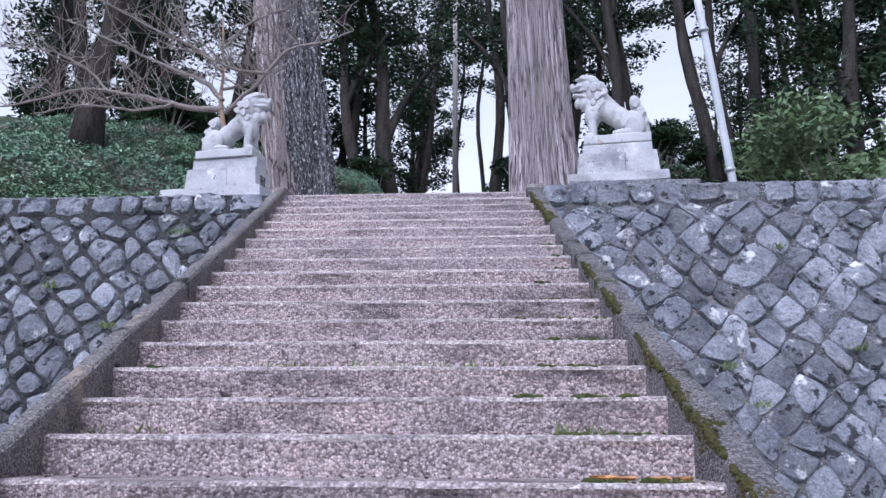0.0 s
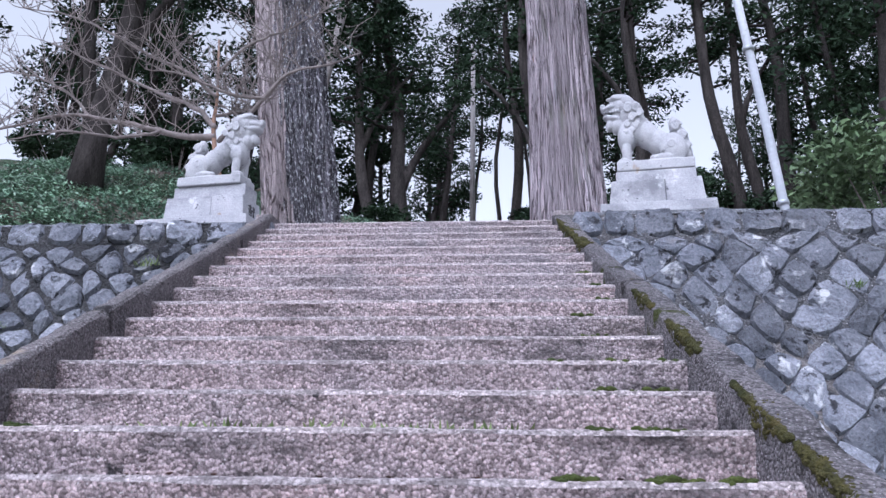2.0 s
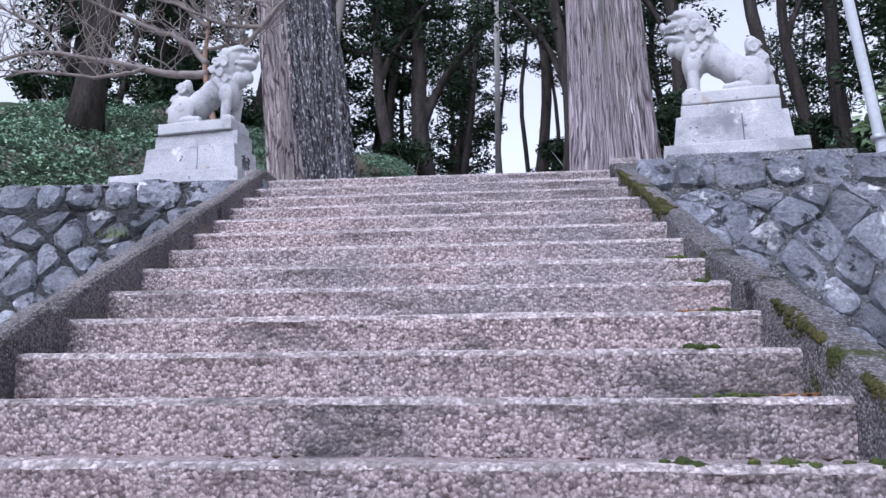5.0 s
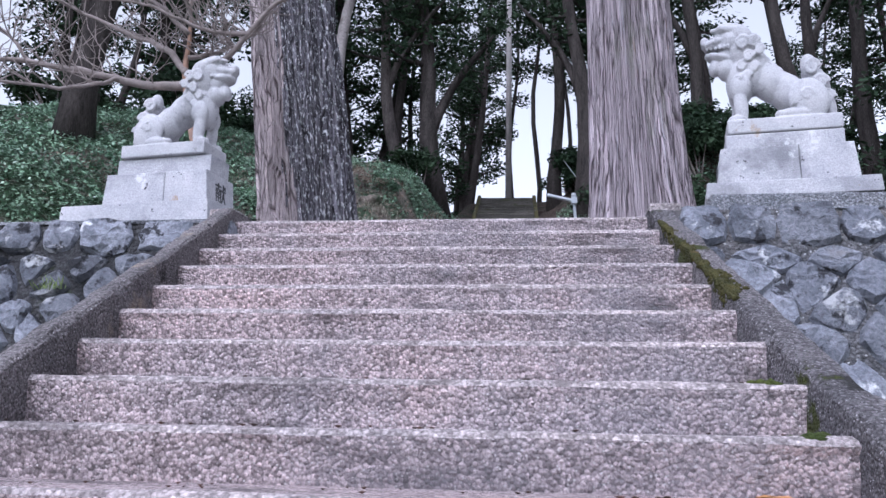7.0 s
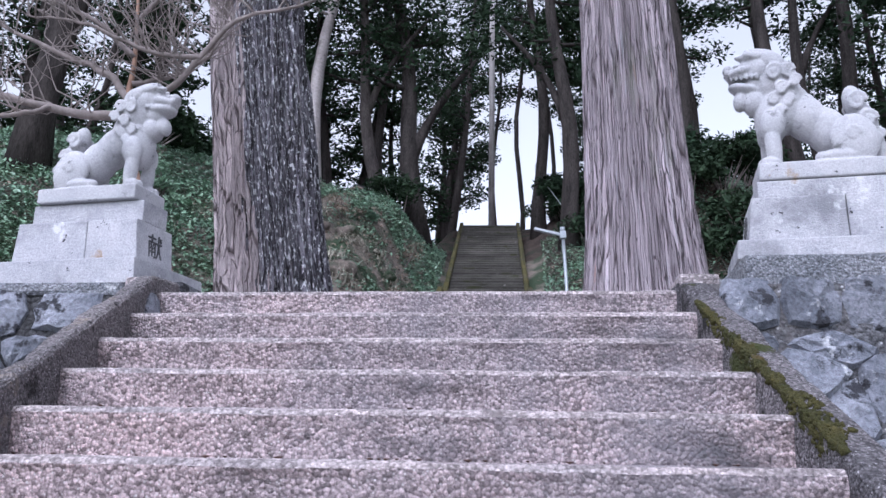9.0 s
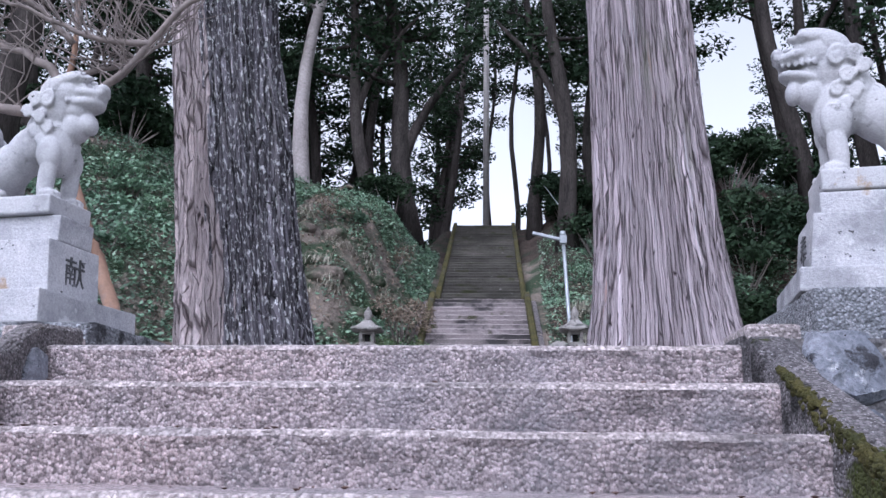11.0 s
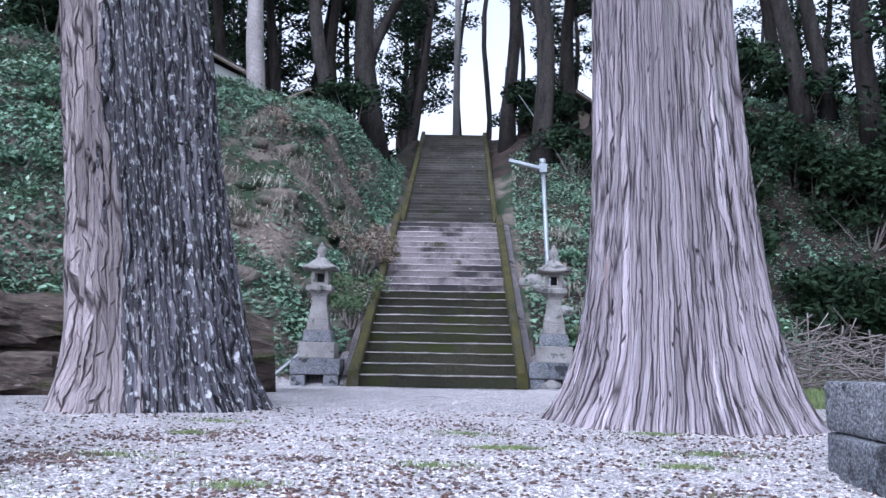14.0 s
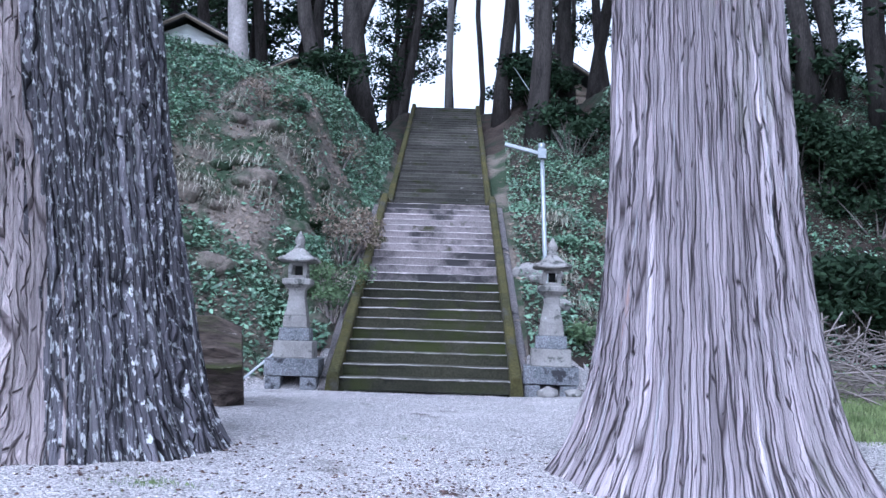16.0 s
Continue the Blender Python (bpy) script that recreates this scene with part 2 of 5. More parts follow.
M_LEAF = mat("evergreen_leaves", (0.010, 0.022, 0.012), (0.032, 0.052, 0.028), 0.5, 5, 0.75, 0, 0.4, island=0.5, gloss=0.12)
M_MOSSY_STEP = mat("mossy_stone_step", (0.022, 0.022, 0.014), (0.052, 0.048, 0.032), 0.6, 30, 0.92, 0.7, 0.5, stains=(((0.035, 0.04, 0.012), 0.9, 0.5, 0.12), ((0.02, 0.018, 0.015), 2, 0.6, 0.1), ((0.28, 0.25, 0.24), 7, 0.70, 0.03)), vary=0.2)


# ---- geometry helpers ----
def part(name, bm, material, parent=None, label="", smooth=False):
    me = bpy.data.meshes.new(name)
    bm.to_mesh(me)
    bm.free()
    return part_mesh(name, me, material, parent, label, smooth)


def part_mesh(name, me, material, parent=None, label="", smooth=False):
    if len(me.materials) == 0:
        for m in material if isinstance(material, (list, tuple)) else [material]:
            me.materials.append(m)
    if smooth:
        me.shade_smooth()
    ob = new(name, me)
    ob.parent = parent
    return tagged(ob, label)


def mesh_of(name, verts, faces):
    me = bpy.data.meshes.new(name)
    me.from_pydata(verts, [], faces)
    me.update()
    return me


def thing(name, at=(0, 0, 0), label="", category="", group="", kind="", rz=0.0):
    ob = new(name)
    ob.empty_display_size = 0.2
    ob.matrix_basis = pose(*at, 0, 0, rz)
    return tagged(ob, label, category, group, kind)


def box(bm, x0, x1, y0, y1, z0, z1, bevel=0.0, top=1.0, seg=2):
    """A block, its top scaled by top, edges rounded by bevel."""
    r = bmesh.ops.create_cube(bm, size=1.0)
    cx, cy = (x0 + x1) / 2, (y0 + y1) / 2
    for v in r["verts"]:
        k = top if v.co.z > 0 else 1.0
        v.co = Vector((cx + v.co.x * (x1 - x0) * k, cy + v.co.y * (y1 - y0) * k, z1 if v.co.z > 0 else z0))
    if bevel:
        es = {e for v in r["verts"] for e in v.link_edges}
        bmesh.ops.bevel(bm, geom=list(es), offset=bevel, segments=seg, affect="EDGES", profile=0.6)
    return bm


def tube(verts, faces, pts, radii, n=8, seed=0, rough=0.0):
    """Adds a tapered, capped tube along pts to verts and faces."""
    base = len(verts)
    pts = [Vector(p) for p in pts]
    for i, p in enumerate(pts):
        d = (pts[min(i + 1, len(pts) - 1)] - pts[max(i - 1, 0)]).normalized()
        u = d.orthogonal().normalized() if abs(d.z) > 0.9 else d.cross(Vector((0, 0, 1))).normalized()
        if abs(d.z) > 0.9:
            u = Vector((1, 0, 0)) - d * d.x
            u.normalize()
        w = d.cross(u)
        for k in range(n):
            a = 2 * math.pi * k / n
            r = radii[i]
            if rough:
                r *= 1 + rough * noise.noise((math.cos(a) * 1.7 + seed, math.sin(a) * 1.7, p.z * 0.6 + seed + i * 0.3))
            verts.append(p + (u * math.cos(a) + w * math.sin(a)) * r)
    for i in range(len(pts) - 1):
        for k in range(n):
            a, b = base + i * n + k, base + i * n + (k + 1) % n
            faces.append((a, b, b + n, a + n))
    faces.append(tuple(base + n - 1 - k for k in range(n)))
    faces.append(tuple(base + (len(pts) - 1) * n + k for k in range(n)))


# ---- the ground ----
RISE, RUN, TOP, TOP_Y = 0.19, 0.385, 4.18, 10.0
LOW = TOP - 23 * RISE
S2_Y, S2_X, S2_W = 22.3, -0.90, 1.30
S2_SLANT = -0.041


def smooth_step(a, b, v):
    k = min(1.0, max(0.0, (v - a) / (b - a)))
    return k * k * (3 - 2 * k)


def stair_two(y):
    """Height of the upper staircase at y."""
    d = y - S2_Y
    if d < 0:
        return TOP
    if d < 8.8:
        return TOP + 4.07 * d / 8.8
    if d < 10.2:
        return TOP + 4.07
    return min(TOP + 4.07 + 0.474 * (d - 10.2), 14.6)


def foot_of_bank(x):
    if x < S2_X:
        k = S2_X - S2_W - 0.4 - x
        return 23.6 - max(0.0, k) * 0.95 if k < 9 else 23.6 - 8.55 - (k - 9) * 0.2
    k = x - (S2_X + S2_W + 0.4)
    return 23.6 + min(max(0.0, k), 9) * 0.75


def ground_height(x, y):
    if y < 10.1:
        return LOW + 0.03 * noise.noise((x * 0.4, y * 0.4, 0))
    z = TOP + 0.04 * (noise.noise((x * 0.35, y * 0.35, 3)) + 0.5 * noise.noise((x, y, 7))) - 0.02
    if y < 10.8:
        z = TOP - 0.02
    d = y - foot_of_bank(x)
    if d > 0:
        steep = 0.85 if x < S2_X else 0.62 + 0.63 * smooth_step(3.0, 6.0, x)
        reach = 5 + 2.2 * smooth_step(3.0, 6.0, x)
        rise = min(steep * d, steep * reach + (d - reach) * 0.5) if d > reach else steep * d
        rough = noise.noise((x * 0.45, y * 0.45, 11)) * 0.55 + noise.noise((x * 1.6, y * 1.6, 5)) * 0.16
        z = TOP + rise + rough * min(1.0, d * 0.4)
        z = min(z, 12.4 + 2.3 * smooth_step(-5, -2, x) + 0.25 * noise.noise((x * 0.2, y * 0.2, 2)))
    side = abs(x - (S2_X + S2_SLANT * (y - S2_Y)))
    if y > S2_Y - 0.3 and side < 3.6:
        bed = stair_two(y) - 0.12
        z = bed - 0.25 if side < 1.5 else bed + (z - bed) * smooth_step(1.6, 3.6, side)
    return z


def build_ground():
    xs = [-400, -200, -100, -60, -40] + [-30 + 0.5 * i for i in range(41)] + [-9.75 + 0.25 * i for i in range(79)] + [10 + 0.5 * i for i in range(41)] + [40, 60, 100, 200, 400]
    ys = [-400, -200, -100, -50, -25, -12, -6, -3, 0, 3, 6, 8, 9.6, 10.09, 10.11] + [10.5 + 0.25 * i for i in range(152)] + [49, 51, 55, 60, 70, 90, 120, 200, 400]
    nx = len(xs)
    verts = [(x, y, ground_height(x, y)) for y in ys for x in xs]
    faces = [(j * nx + i, j * nx + i + 1, j * nx + nx + i + 1, j * nx + nx + i) for j in range(len(ys) - 1) for i in range(nx - 1)]
    me = mesh_of("ground", verts, faces)
    for m in (M_SOIL, M_GRAVEL, M_GRASS, M_SHADED_SOIL):
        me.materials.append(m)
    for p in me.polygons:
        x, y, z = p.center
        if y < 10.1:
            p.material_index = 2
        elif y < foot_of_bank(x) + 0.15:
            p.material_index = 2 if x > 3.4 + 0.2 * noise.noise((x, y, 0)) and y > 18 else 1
        # right bank and hilltop take the soil darkened for tree shade
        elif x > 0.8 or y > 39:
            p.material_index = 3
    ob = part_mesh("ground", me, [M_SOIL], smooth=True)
    return tagged(ob, "pale gravel terrace and brown wooded hillside soil", "ground", kind="structure")


build_ground()


# ---- lower staircase ----
def left_edge(n):
    return -2.02 + 0.043 * n - 0.012 * max(0.0, n - 4)


def right_edge(n):
    return 0.97 + 0.031 * n


def step_mesh(n):
    """One step: a slab with a worn, rounded nose and an uneven face."""
    x0, x1 = left_edge(n) - 0.05, right_edge(n) + 0.05
    prof = [(0.50, 0.0), (0.03, -0.004), (0.012, -0.010), (0.0, -0.028), (0.006, -0.06), (0.012, -0.12), (0.016, -0.20)]
    cols = 70
    verts = []
    for i in range(cols + 1):
        x = x0 + (x1 - x0) * i / cols
        for k, (dy, dz) in enumerate(prof):
            wear = 0.010 * noise.noise((x * 2.2, n * 3.1, k * 0.7)) + 0.009 * noise.noise((x * 9, n * 1.7, k))
            verts.append((x, dy + (wear if k else 0), dz + (wear * 0.6 if 0 < k < 5 else 0)))
    m = len(prof)
    faces = [(i * m + k, i * m + k + 1, (i + 1) * m + k + 1, (i + 1) * m + k) for i in range(cols) for k in range(m - 1)]
    faces += [tuple(range(m))[::-1], tuple(cols * m + k for k in range(m))]
    me = mesh_of("step", verts, faces)
    me.materials.append(M_STEP if n < 9 else M_STEP_LOW)
    me.materials.append(M_NOSE)
    for i, p in enumerate(me.polygons):
        p.material_index = 1 if i < cols * (m - 1) and i % (m - 1) in (1, 2) else 0
    return me


stairs = thing("staircase_1", (0, TOP_Y, TOP), "broad pinkish washed-concrete steps with worn noses and moss", "staircase", kind="structure")
for n in range(23):
    st = part_mesh("step", step_mesh(n), M_STEP, stairs)
    st.location = (0, -RUN * n, -RISE * n)


def curb(name, side, material, label):
    """The sloping kerb beside the steps, cast in lengths, its edges broken away here and there."""
    joints = (0, 2.4, 5.3, 7.6, 10.2, 12.7, 14.6, 17.5, 20.2, 23) if side > 0 else (0, 3.1, 6.0, 9.2, 12.1, 15.0, 18.2, 21, 23)
    wide = 0.165 if side > 0 else 0.125
    for m, (a, b) in enumerate(zip(joints, joints[1:])):
        verts, cuts = [], 22
        sag = 0.028 * noise.noise((m * 2.7, side, 1)) if side > 0 else 0.008 * noise.noise((m * 2.7, side, 1))
        for i in range(cuts + 1):
            n = a + (b - a) * i / cuts + (0.012 if i == 0 else 0)
            y = 0.02 - RUN * n
            high = 0.055 + 0.045 * smooth_step(6, 11, n) if side > 0 else 0.115
            z = high + sag - RISE * n
            if a == 0 and i == 0:
                y += 0.30
            xi = left_edge(n) if side < 0 else right_edge(n)
            w = 0.016 * noise.noise((n * 1.3, side, 0)) + 0.008 * noise.noise((n * 5, side, 4))
            chip = max(0.0, noise.noise((n * 2.1, side * 3, 8)) - 0.12) * (0.16 if side > 0 else 0.05)
            rough = 0.012 * noise.noise((n * 7.0, side, 12))
            for dx, dz in ((0, -0.6), (0.004 + rough, -0.05), (0.006 + chip * 0.5 + rough, w - 0.018 - chip * 0.7), (0.022 + chip, w - rough * 0.4),
                           (wide * 0.6, w + rough * 0.6), (wide - 0.02 + w, w - 0.004), (wide + w, w - 0.03), (wide + 0.04, -0.8)):
                verts.append((xi + side * dx, y, z + dz))
        k8 = 8
        faces = [(i * k8 + k, i * k8 + k + 1, (i + 1) * k8 + k + 1, (i + 1) * k8 + k) for i in range(cuts) for k in range(k8 - 1)]
        faces += [tuple(range(k8)), tuple(cuts * k8 + k for k in range(k8))[::-1]]
        if side > 0:
            faces = [f[::-1] for f in faces]
        part_mesh(name, mesh_of(name, verts, faces), material, stairs, label)


for x0, x1, y0 in ((left_edge, -0.02, 0), (right_edge, 0.02, 0)):
    side = -1 if x0 is left_edge else 1
    verts = []
    for n in (0, 22.6):
        xa, xb = x0(n) + side * 0.03, x0(n) + side * 0.15
        for x in (xa, xb):
            verts += [(x, -RUN * n, LOW - TOP - 0.2), (x, -RUN * n, -RISE * n - 0.12)]
    bm = bmesh.new()
    vs = [bm.verts.new(c) for c in verts]
    for f in ((0, 1, 3, 2), (4, 6, 7, 5), (0, 4, 5, 1), (2, 3, 7, 6), (1, 5, 7, 3), (0, 2, 6, 4)):
        bm.faces.new([vs[k] for k in f])
    bmesh.ops.recalc_face_normals(bm, faces=bm.faces)
    part("side_wall", bm, M_MORTAR, stairs, "dark rubble side wall under the kerb")
curb("kerb", -1, M_CURB, "grey concrete side kerb")
curb("kerb", 1, M_CURB_MOSS, "moss-covered concrete side kerb")


for x0, x1 in ((0.985, 1.20), (-2.20, -2.035)):
    bm = bmesh.new()
    box(bm, x0, x1, -0.06, 0.38, -0.55, 0.075, 0.02)
    part("kerb_end_block", bm, M_NOSE, stairs)

# ---- retaining walls ----
def wall_face_y(z):
    return 9.92 - 0.33 * (4.2 - z)


def stone_mesh(rim, rng, bulge):
    """A rough broken field stone filling the rim (x, z points round its middle), bulging towards -y."""
    n = len(rim)
    slope = rng.uniform(-0.16, 0.16), rng.uniform(-0.16, 0.16)
    verts = [(x, 0.10, z) for x, z in rim] + [(x * 0.99, 0.012, z * 0.99) for x, z in rim]
    cx, cz = rng.uniform(-0.03, 0.03), rng.uniform(-0.03, 0.03)
    for k, q in ((0.86, 0.7), (0.50, 0.95)):
        verts += [(cx * (1 - k) + x * k, -bulge * q + slope[0] * x * k + slope[1] * z * k + rng.uniform(-0.016, 0.016), cz * (1 - k) + z * k) for x, z in rim]
    verts.append((cx, -bulge - rng.uniform(0, 0.012), cz))
    faces = [(r * n + k, r * n + (k + 1) % n, r * n + n + (k + 1) % n, r * n + n + k) for r in range(3) for k in range(n)]
    faces += [(3 * n + k, 3 * n + (k + 1) % n, 4 * n) for k in range(n)]
    return mesh_of("stone", verts, faces)


def retaining_wall(name, side, top, mortar, bulge, fill, sunk, label):
    """A battered wall of stones set on the skew, under a course of squarer ones."""
    rng = random.Random(11 + side)
    x_in, x_out = (0.9, 26.0) if side > 0 else (-1.95, -26.0)
    wall = thing(name, (0, 0, 0), label, "wall", kind="structure")
    xa, xb = sorted((x_in + side * 0.22, x_out))
    nx, nz = 330, 46
    xs = [x_in + side * (0.22 + (26.0 - 1.2) * (i / nx) ** 1.6) for i in range(nx + 1)]
    verts, faces = [], []
    for j in range(nz + 1):
        z = LOW - 0.3 + (top - 0.06 - LOW + 0.3) * j / nz
        for x in xs:
            verts.append((x, wall_face_y(min(z, 4.2)) + sunk + 0.022 * noise.noise((x * 2.3, 0, z * 2.3)) + 0.016 * noise.noise((x * 7, 1, z * 7)), z))
    w1 = nx + 1
    faces = [(j * w1 + i, j * w1 + i + 1, j * w1 + w1 + i + 1, j * w1 + w1 + i) for j in range(nz) for i in range(nx)]
    if side < 0:
        faces = [f[::-1] for f in faces]
    o = len(verts)
    for z in (LOW - 0.3, top - 0.06):
        verts += [(xs[0], 10.25, z), (xs[-1], 10.25, z)]
    ends = [(o, o + 1, o + 3, o + 2), (nz * w1, nz * w1 + nx, o + 3, o + 2), (0, o, o + 2, nz * w1), (nx, nz * w1 + nx, o + 3, o + 1)]
    part_mesh("mortar_bed", mesh_of("mortar_bed", verts, faces + ends), mortar, wall, smooth=False)
    bm = bmesh.new()
    box(bm, xa, xb, 9.96, 10.6, top - 0.11, top - 0.02, 0.02)
    part("coping", bm, M_BASE, wall)
    tilt = math.atan(0.33)
    w, h = (0.205, 0.225) if side > 0 else (0.185, 0.205)

    def node(i, j):
        q = random.Random(i * 131 + j * 17 + side * 7)
        return x_in + side * i * w + q.uniform(-0.085, 0.085), top - 0.36 - j * h + q.uniform(-0.08, 0.08)

    cells = []
    for j in range(0, 22):
        for i in range(-1, 76):
            if (i + j) % 2:
                continue
            c = [node(i - 1, j), node(i, j + 1), node(i + 1, j), node(i, j - 1)]
            if j == 0:
                c[3] = (c[3][0], top - 0.31)
            cells.append((i * w + 0.25 * j * h, c))
    x, k = 0.0, 0
    while x < 13.5:
        a, b = x, x + random.Random(k * 3 + side).uniform(0.24, 0.52)
        mid = (a + b) / 2
        cells.append((mid, [(x_in + side * u, v) for u, v in ((a, top - 0.16), (a + 0.03, top - 0.30), (mid, top - 0.33), (b - 0.03, top - 0.29), (b, top - 0.15), (b - 0.04, top - 0.03), (mid, top - 0.02), (a + 0.04, top - 0.03))]))
        x, k = b, k + 1
    cells.sort(key=lambda c: c[0])
    verts, faces, made = [], [], 0
    for _, c in cells:
        n = len(c)
        cx, cz = sum(p[0] for p in c) / n, sum(p[1] for p in c) / n
        foot = (TOP_Y - wall_face_y(cz)) / RUN
        edge = right_edge(foot) + 0.05 if side > 0 else left_edge(foot) - 0.02
        if (cx - edge) * side < 0.02:
            continue
        rim = []
        shrink = rng.uniform(fill - 0.10, fill + 0.04)
        for k in range(n):
            (ax, az), (bx, bz) = c[k], c[(k + 1) % n]
            q = shrink * (0.86 if n == 4 else 1.0) * rng.uniform(0.94, 1.04)
            rim.append(((ax - cx) * q, (az - cz) * q))
            for t in (0.33, 0.67) if n == 4 else (0.5,):
                q = shrink * rng.uniform(0.93, 1.08)
                rim.append(((ax + (bx - ax) * t - cx) * q, (az + (bz - az) * t - cz) * q))
        if side < 0:
            rim = rim[::-1]
        me = stone_mesh(rim, rng, rng.uniform(bulge * 0.5, bulge))
        deep = rng.uniform(-0.008, 0.016)
        if made < 298:
            st = part_mesh("stone", me, M_STONE, wall)
            st.matrix_basis = pose(cx, wall_face_y(min(cz, 4.2)) + deep, cz, -math.degrees(tilt), 0, 0)
            made += 1
        else:
            o = len(verts)
            verts += [(v.co.x + cx, wall_face_y(cz + v.co.z) + v.co.y, v.co.z + cz) for v in me.vertices]
            faces += [tuple(o + k for k in p.vertices) for p in me.polygons]
            bpy.data.meshes.remove(me)
    tagged(part_mesh("far_stones", mesh_of("far_stones", verts, faces), M_STONE, wall), kind="stuff")


# ---- great trees ----
def great_trunk(name, at, radius, height, lean, flare, swell, lobes, ridges, depth, grain, material, seed, dark=None):
    """A trunk of many rings, with root flare, lobes and furrowed bark."""
    na, nz = 420, 150
    verts, faces = [], []
    for j in range(nz + 1):
        k = j / nz
        z = height * k ** 1.35
        r0 = radius * (1 - 0.28 * k) + flare * math.exp(-z / 0.35) + swell * math.exp(-z / 1.6)
        for i in range(na):
            a = 2 * math.pi * i / na
            ca, sa = math.cos(a), math.sin(a)
            lobe = 0.05 * noise.noise((ca * lobes + seed, sa * lobes, z * 0.12)) * (1 + 3.0 * math.exp(-z / 0.5))
            twist = a + 0.02 * z + 0.06 * noise.noise((ca * 2, sa * 2, z * 0.8 + seed))
            f = abs(noise.noise((math.cos(twist) * ridges, math.sin(twist) * ridges, z * grain + seed)))
            f2 = noise.noise((math.cos(twist) * ridges * 2.3, math.sin(twist) * ridges * 2.3, z * 0.9))
            r = r0 * (1 + lobe) + depth * (min(f * 2.2, 1.0) - 0.5) + depth * 0.35 * f2
            verts.append((ca * r + lean[0] * z, sa * r + lean[1] * z, z - 0.12))
    for j in range(nz):
        for i in range(na):
            a, b = j * na + i, j * na + (i + 1) % na
            faces.append((a, b, b + na, a + na))
    tr = thing(name, at)
    me = mesh_of("trunk", verts, faces)
    uv = me.uv_layers.new(name="bark")
    for p in me.polygons:
        seam = any(me.loops[k].vertex_index % na == 0 for k in p.loop_indices) and any(me.loops[k].vertex_index % na == na - 1 for k in p.loop_indices)
        for k in p.loop_indices:
            i = me.loops[k].vertex_index
            col = na if seam and i % na == 0 else i % na
            uv.data[k].uv = (col / na * 2 * math.pi * 0.8 + seed, verts[i][2])
    if dark:
        me.materials.append(material)
        me.materials.append(dark)
        # faces from a ragged edge angle round to 95 degrees get the darker bark
        for p in me.polygons:
            x, y, z = p.center
            a = math.degrees(math.atan2(y - lean[1] * z, x - lean[0] * z))
            edge = -97 + 16 * math.exp(-z / 1.5) + 16 * noise.noise((z * 0.5, 3, 0)) + 16 * noise.noise((a * 0.16, z * 0.8, 5)) + 7 * noise.noise((a * 0.5, z * 3, 1))
            p.material_index = 1 if edge < a < 95 else 0
    part_mesh("trunk", me, material, tr, smooth=True)
    return tr


cedar = great_trunk("cedar_tree", (1.60, 15.55, TOP), 0.60, 22.0, (-0.035, 0.0), 0.24, 0.32, 2.6, 21.0, 0.05, 0.16, M_CEDAR, 3.0)
tagged(cedar, "huge cedar with fibrous grey-pink bark and flared roots", "tree")
old_tree = great_trunk("old_tree", (-3.04, 15.95, TOP), 0.70, 20.0, (-0.125, 0.0), 0.20, 0.14, 1.8, 11.0, 0.085, 0.45, M_OLDBARK, 9.0, M_BLACKBARK)
tagged(old_tree, "huge old tree with dark deeply furrowed lichened bark", "tree")


def limb(tree, name, pts, radii, material):
    v, f = [], []
    tube(v, f, pts, radii, 14, 4, 0.3)
    part_mesh(name, mesh_of(name, v, f), material, tree, smooth=True)


limb(old_tree, "limb", [(-0.9, 0, 6.4), (-1.7, -0.2, 7.0), (-2.6, -0.3, 8.2), (-3.4, -0.2, 9.8)], [0.20, 0.16, 0.12, 0.06], M_BARK)
limb(old_tree, "limb", [(-0.7, 0.2, 7.6), (0.3, 0.3, 8.4), (1.0, 0.5, 9.9)], [0.17, 0.12, 0.05], M_BARK)
limb(cedar, "dead_branch", [(-0.7, -0.3, 8.6), (-1.3, -0.6, 8.8), (-1.9, -0.8, 8.7)], [0.05, 0.03, 0.012], M_BARK)

# ---- forest ----
def leaf_cloud(verts, faces, centre, size, count, rng, leaf=0.11, flat=0.7):
    """Many small leaves, thickest near the rim of a clump."""
    for _ in range(count):
        d = Vector((rng.gauss(0, 1), rng.gauss(0, 1), rng.gauss(0, 1) * flat)).normalized() * (rng.random() ** 0.45)
        c = Vector(centre) + Vector((d.x * size, d.y * size, d.z * size * flat))
        u = Vector((rng.gauss(0, 1), rng.gauss(0, 1), rng.gauss(0, 0.6))).normalized()
        w = u.cross(Vector((rng.gauss(0, 1), rng.gauss(0, 1), rng.gauss(0, 1)))).normalized()
        s = leaf * rng.uniform(0.6, 1.4)
        o = len(verts)
        verts += [c - u * s, c + w * s * 0.42, c + u * s, c - w * s * 0.42]
        faces.append((o, o + 1, o + 2, o + 3))


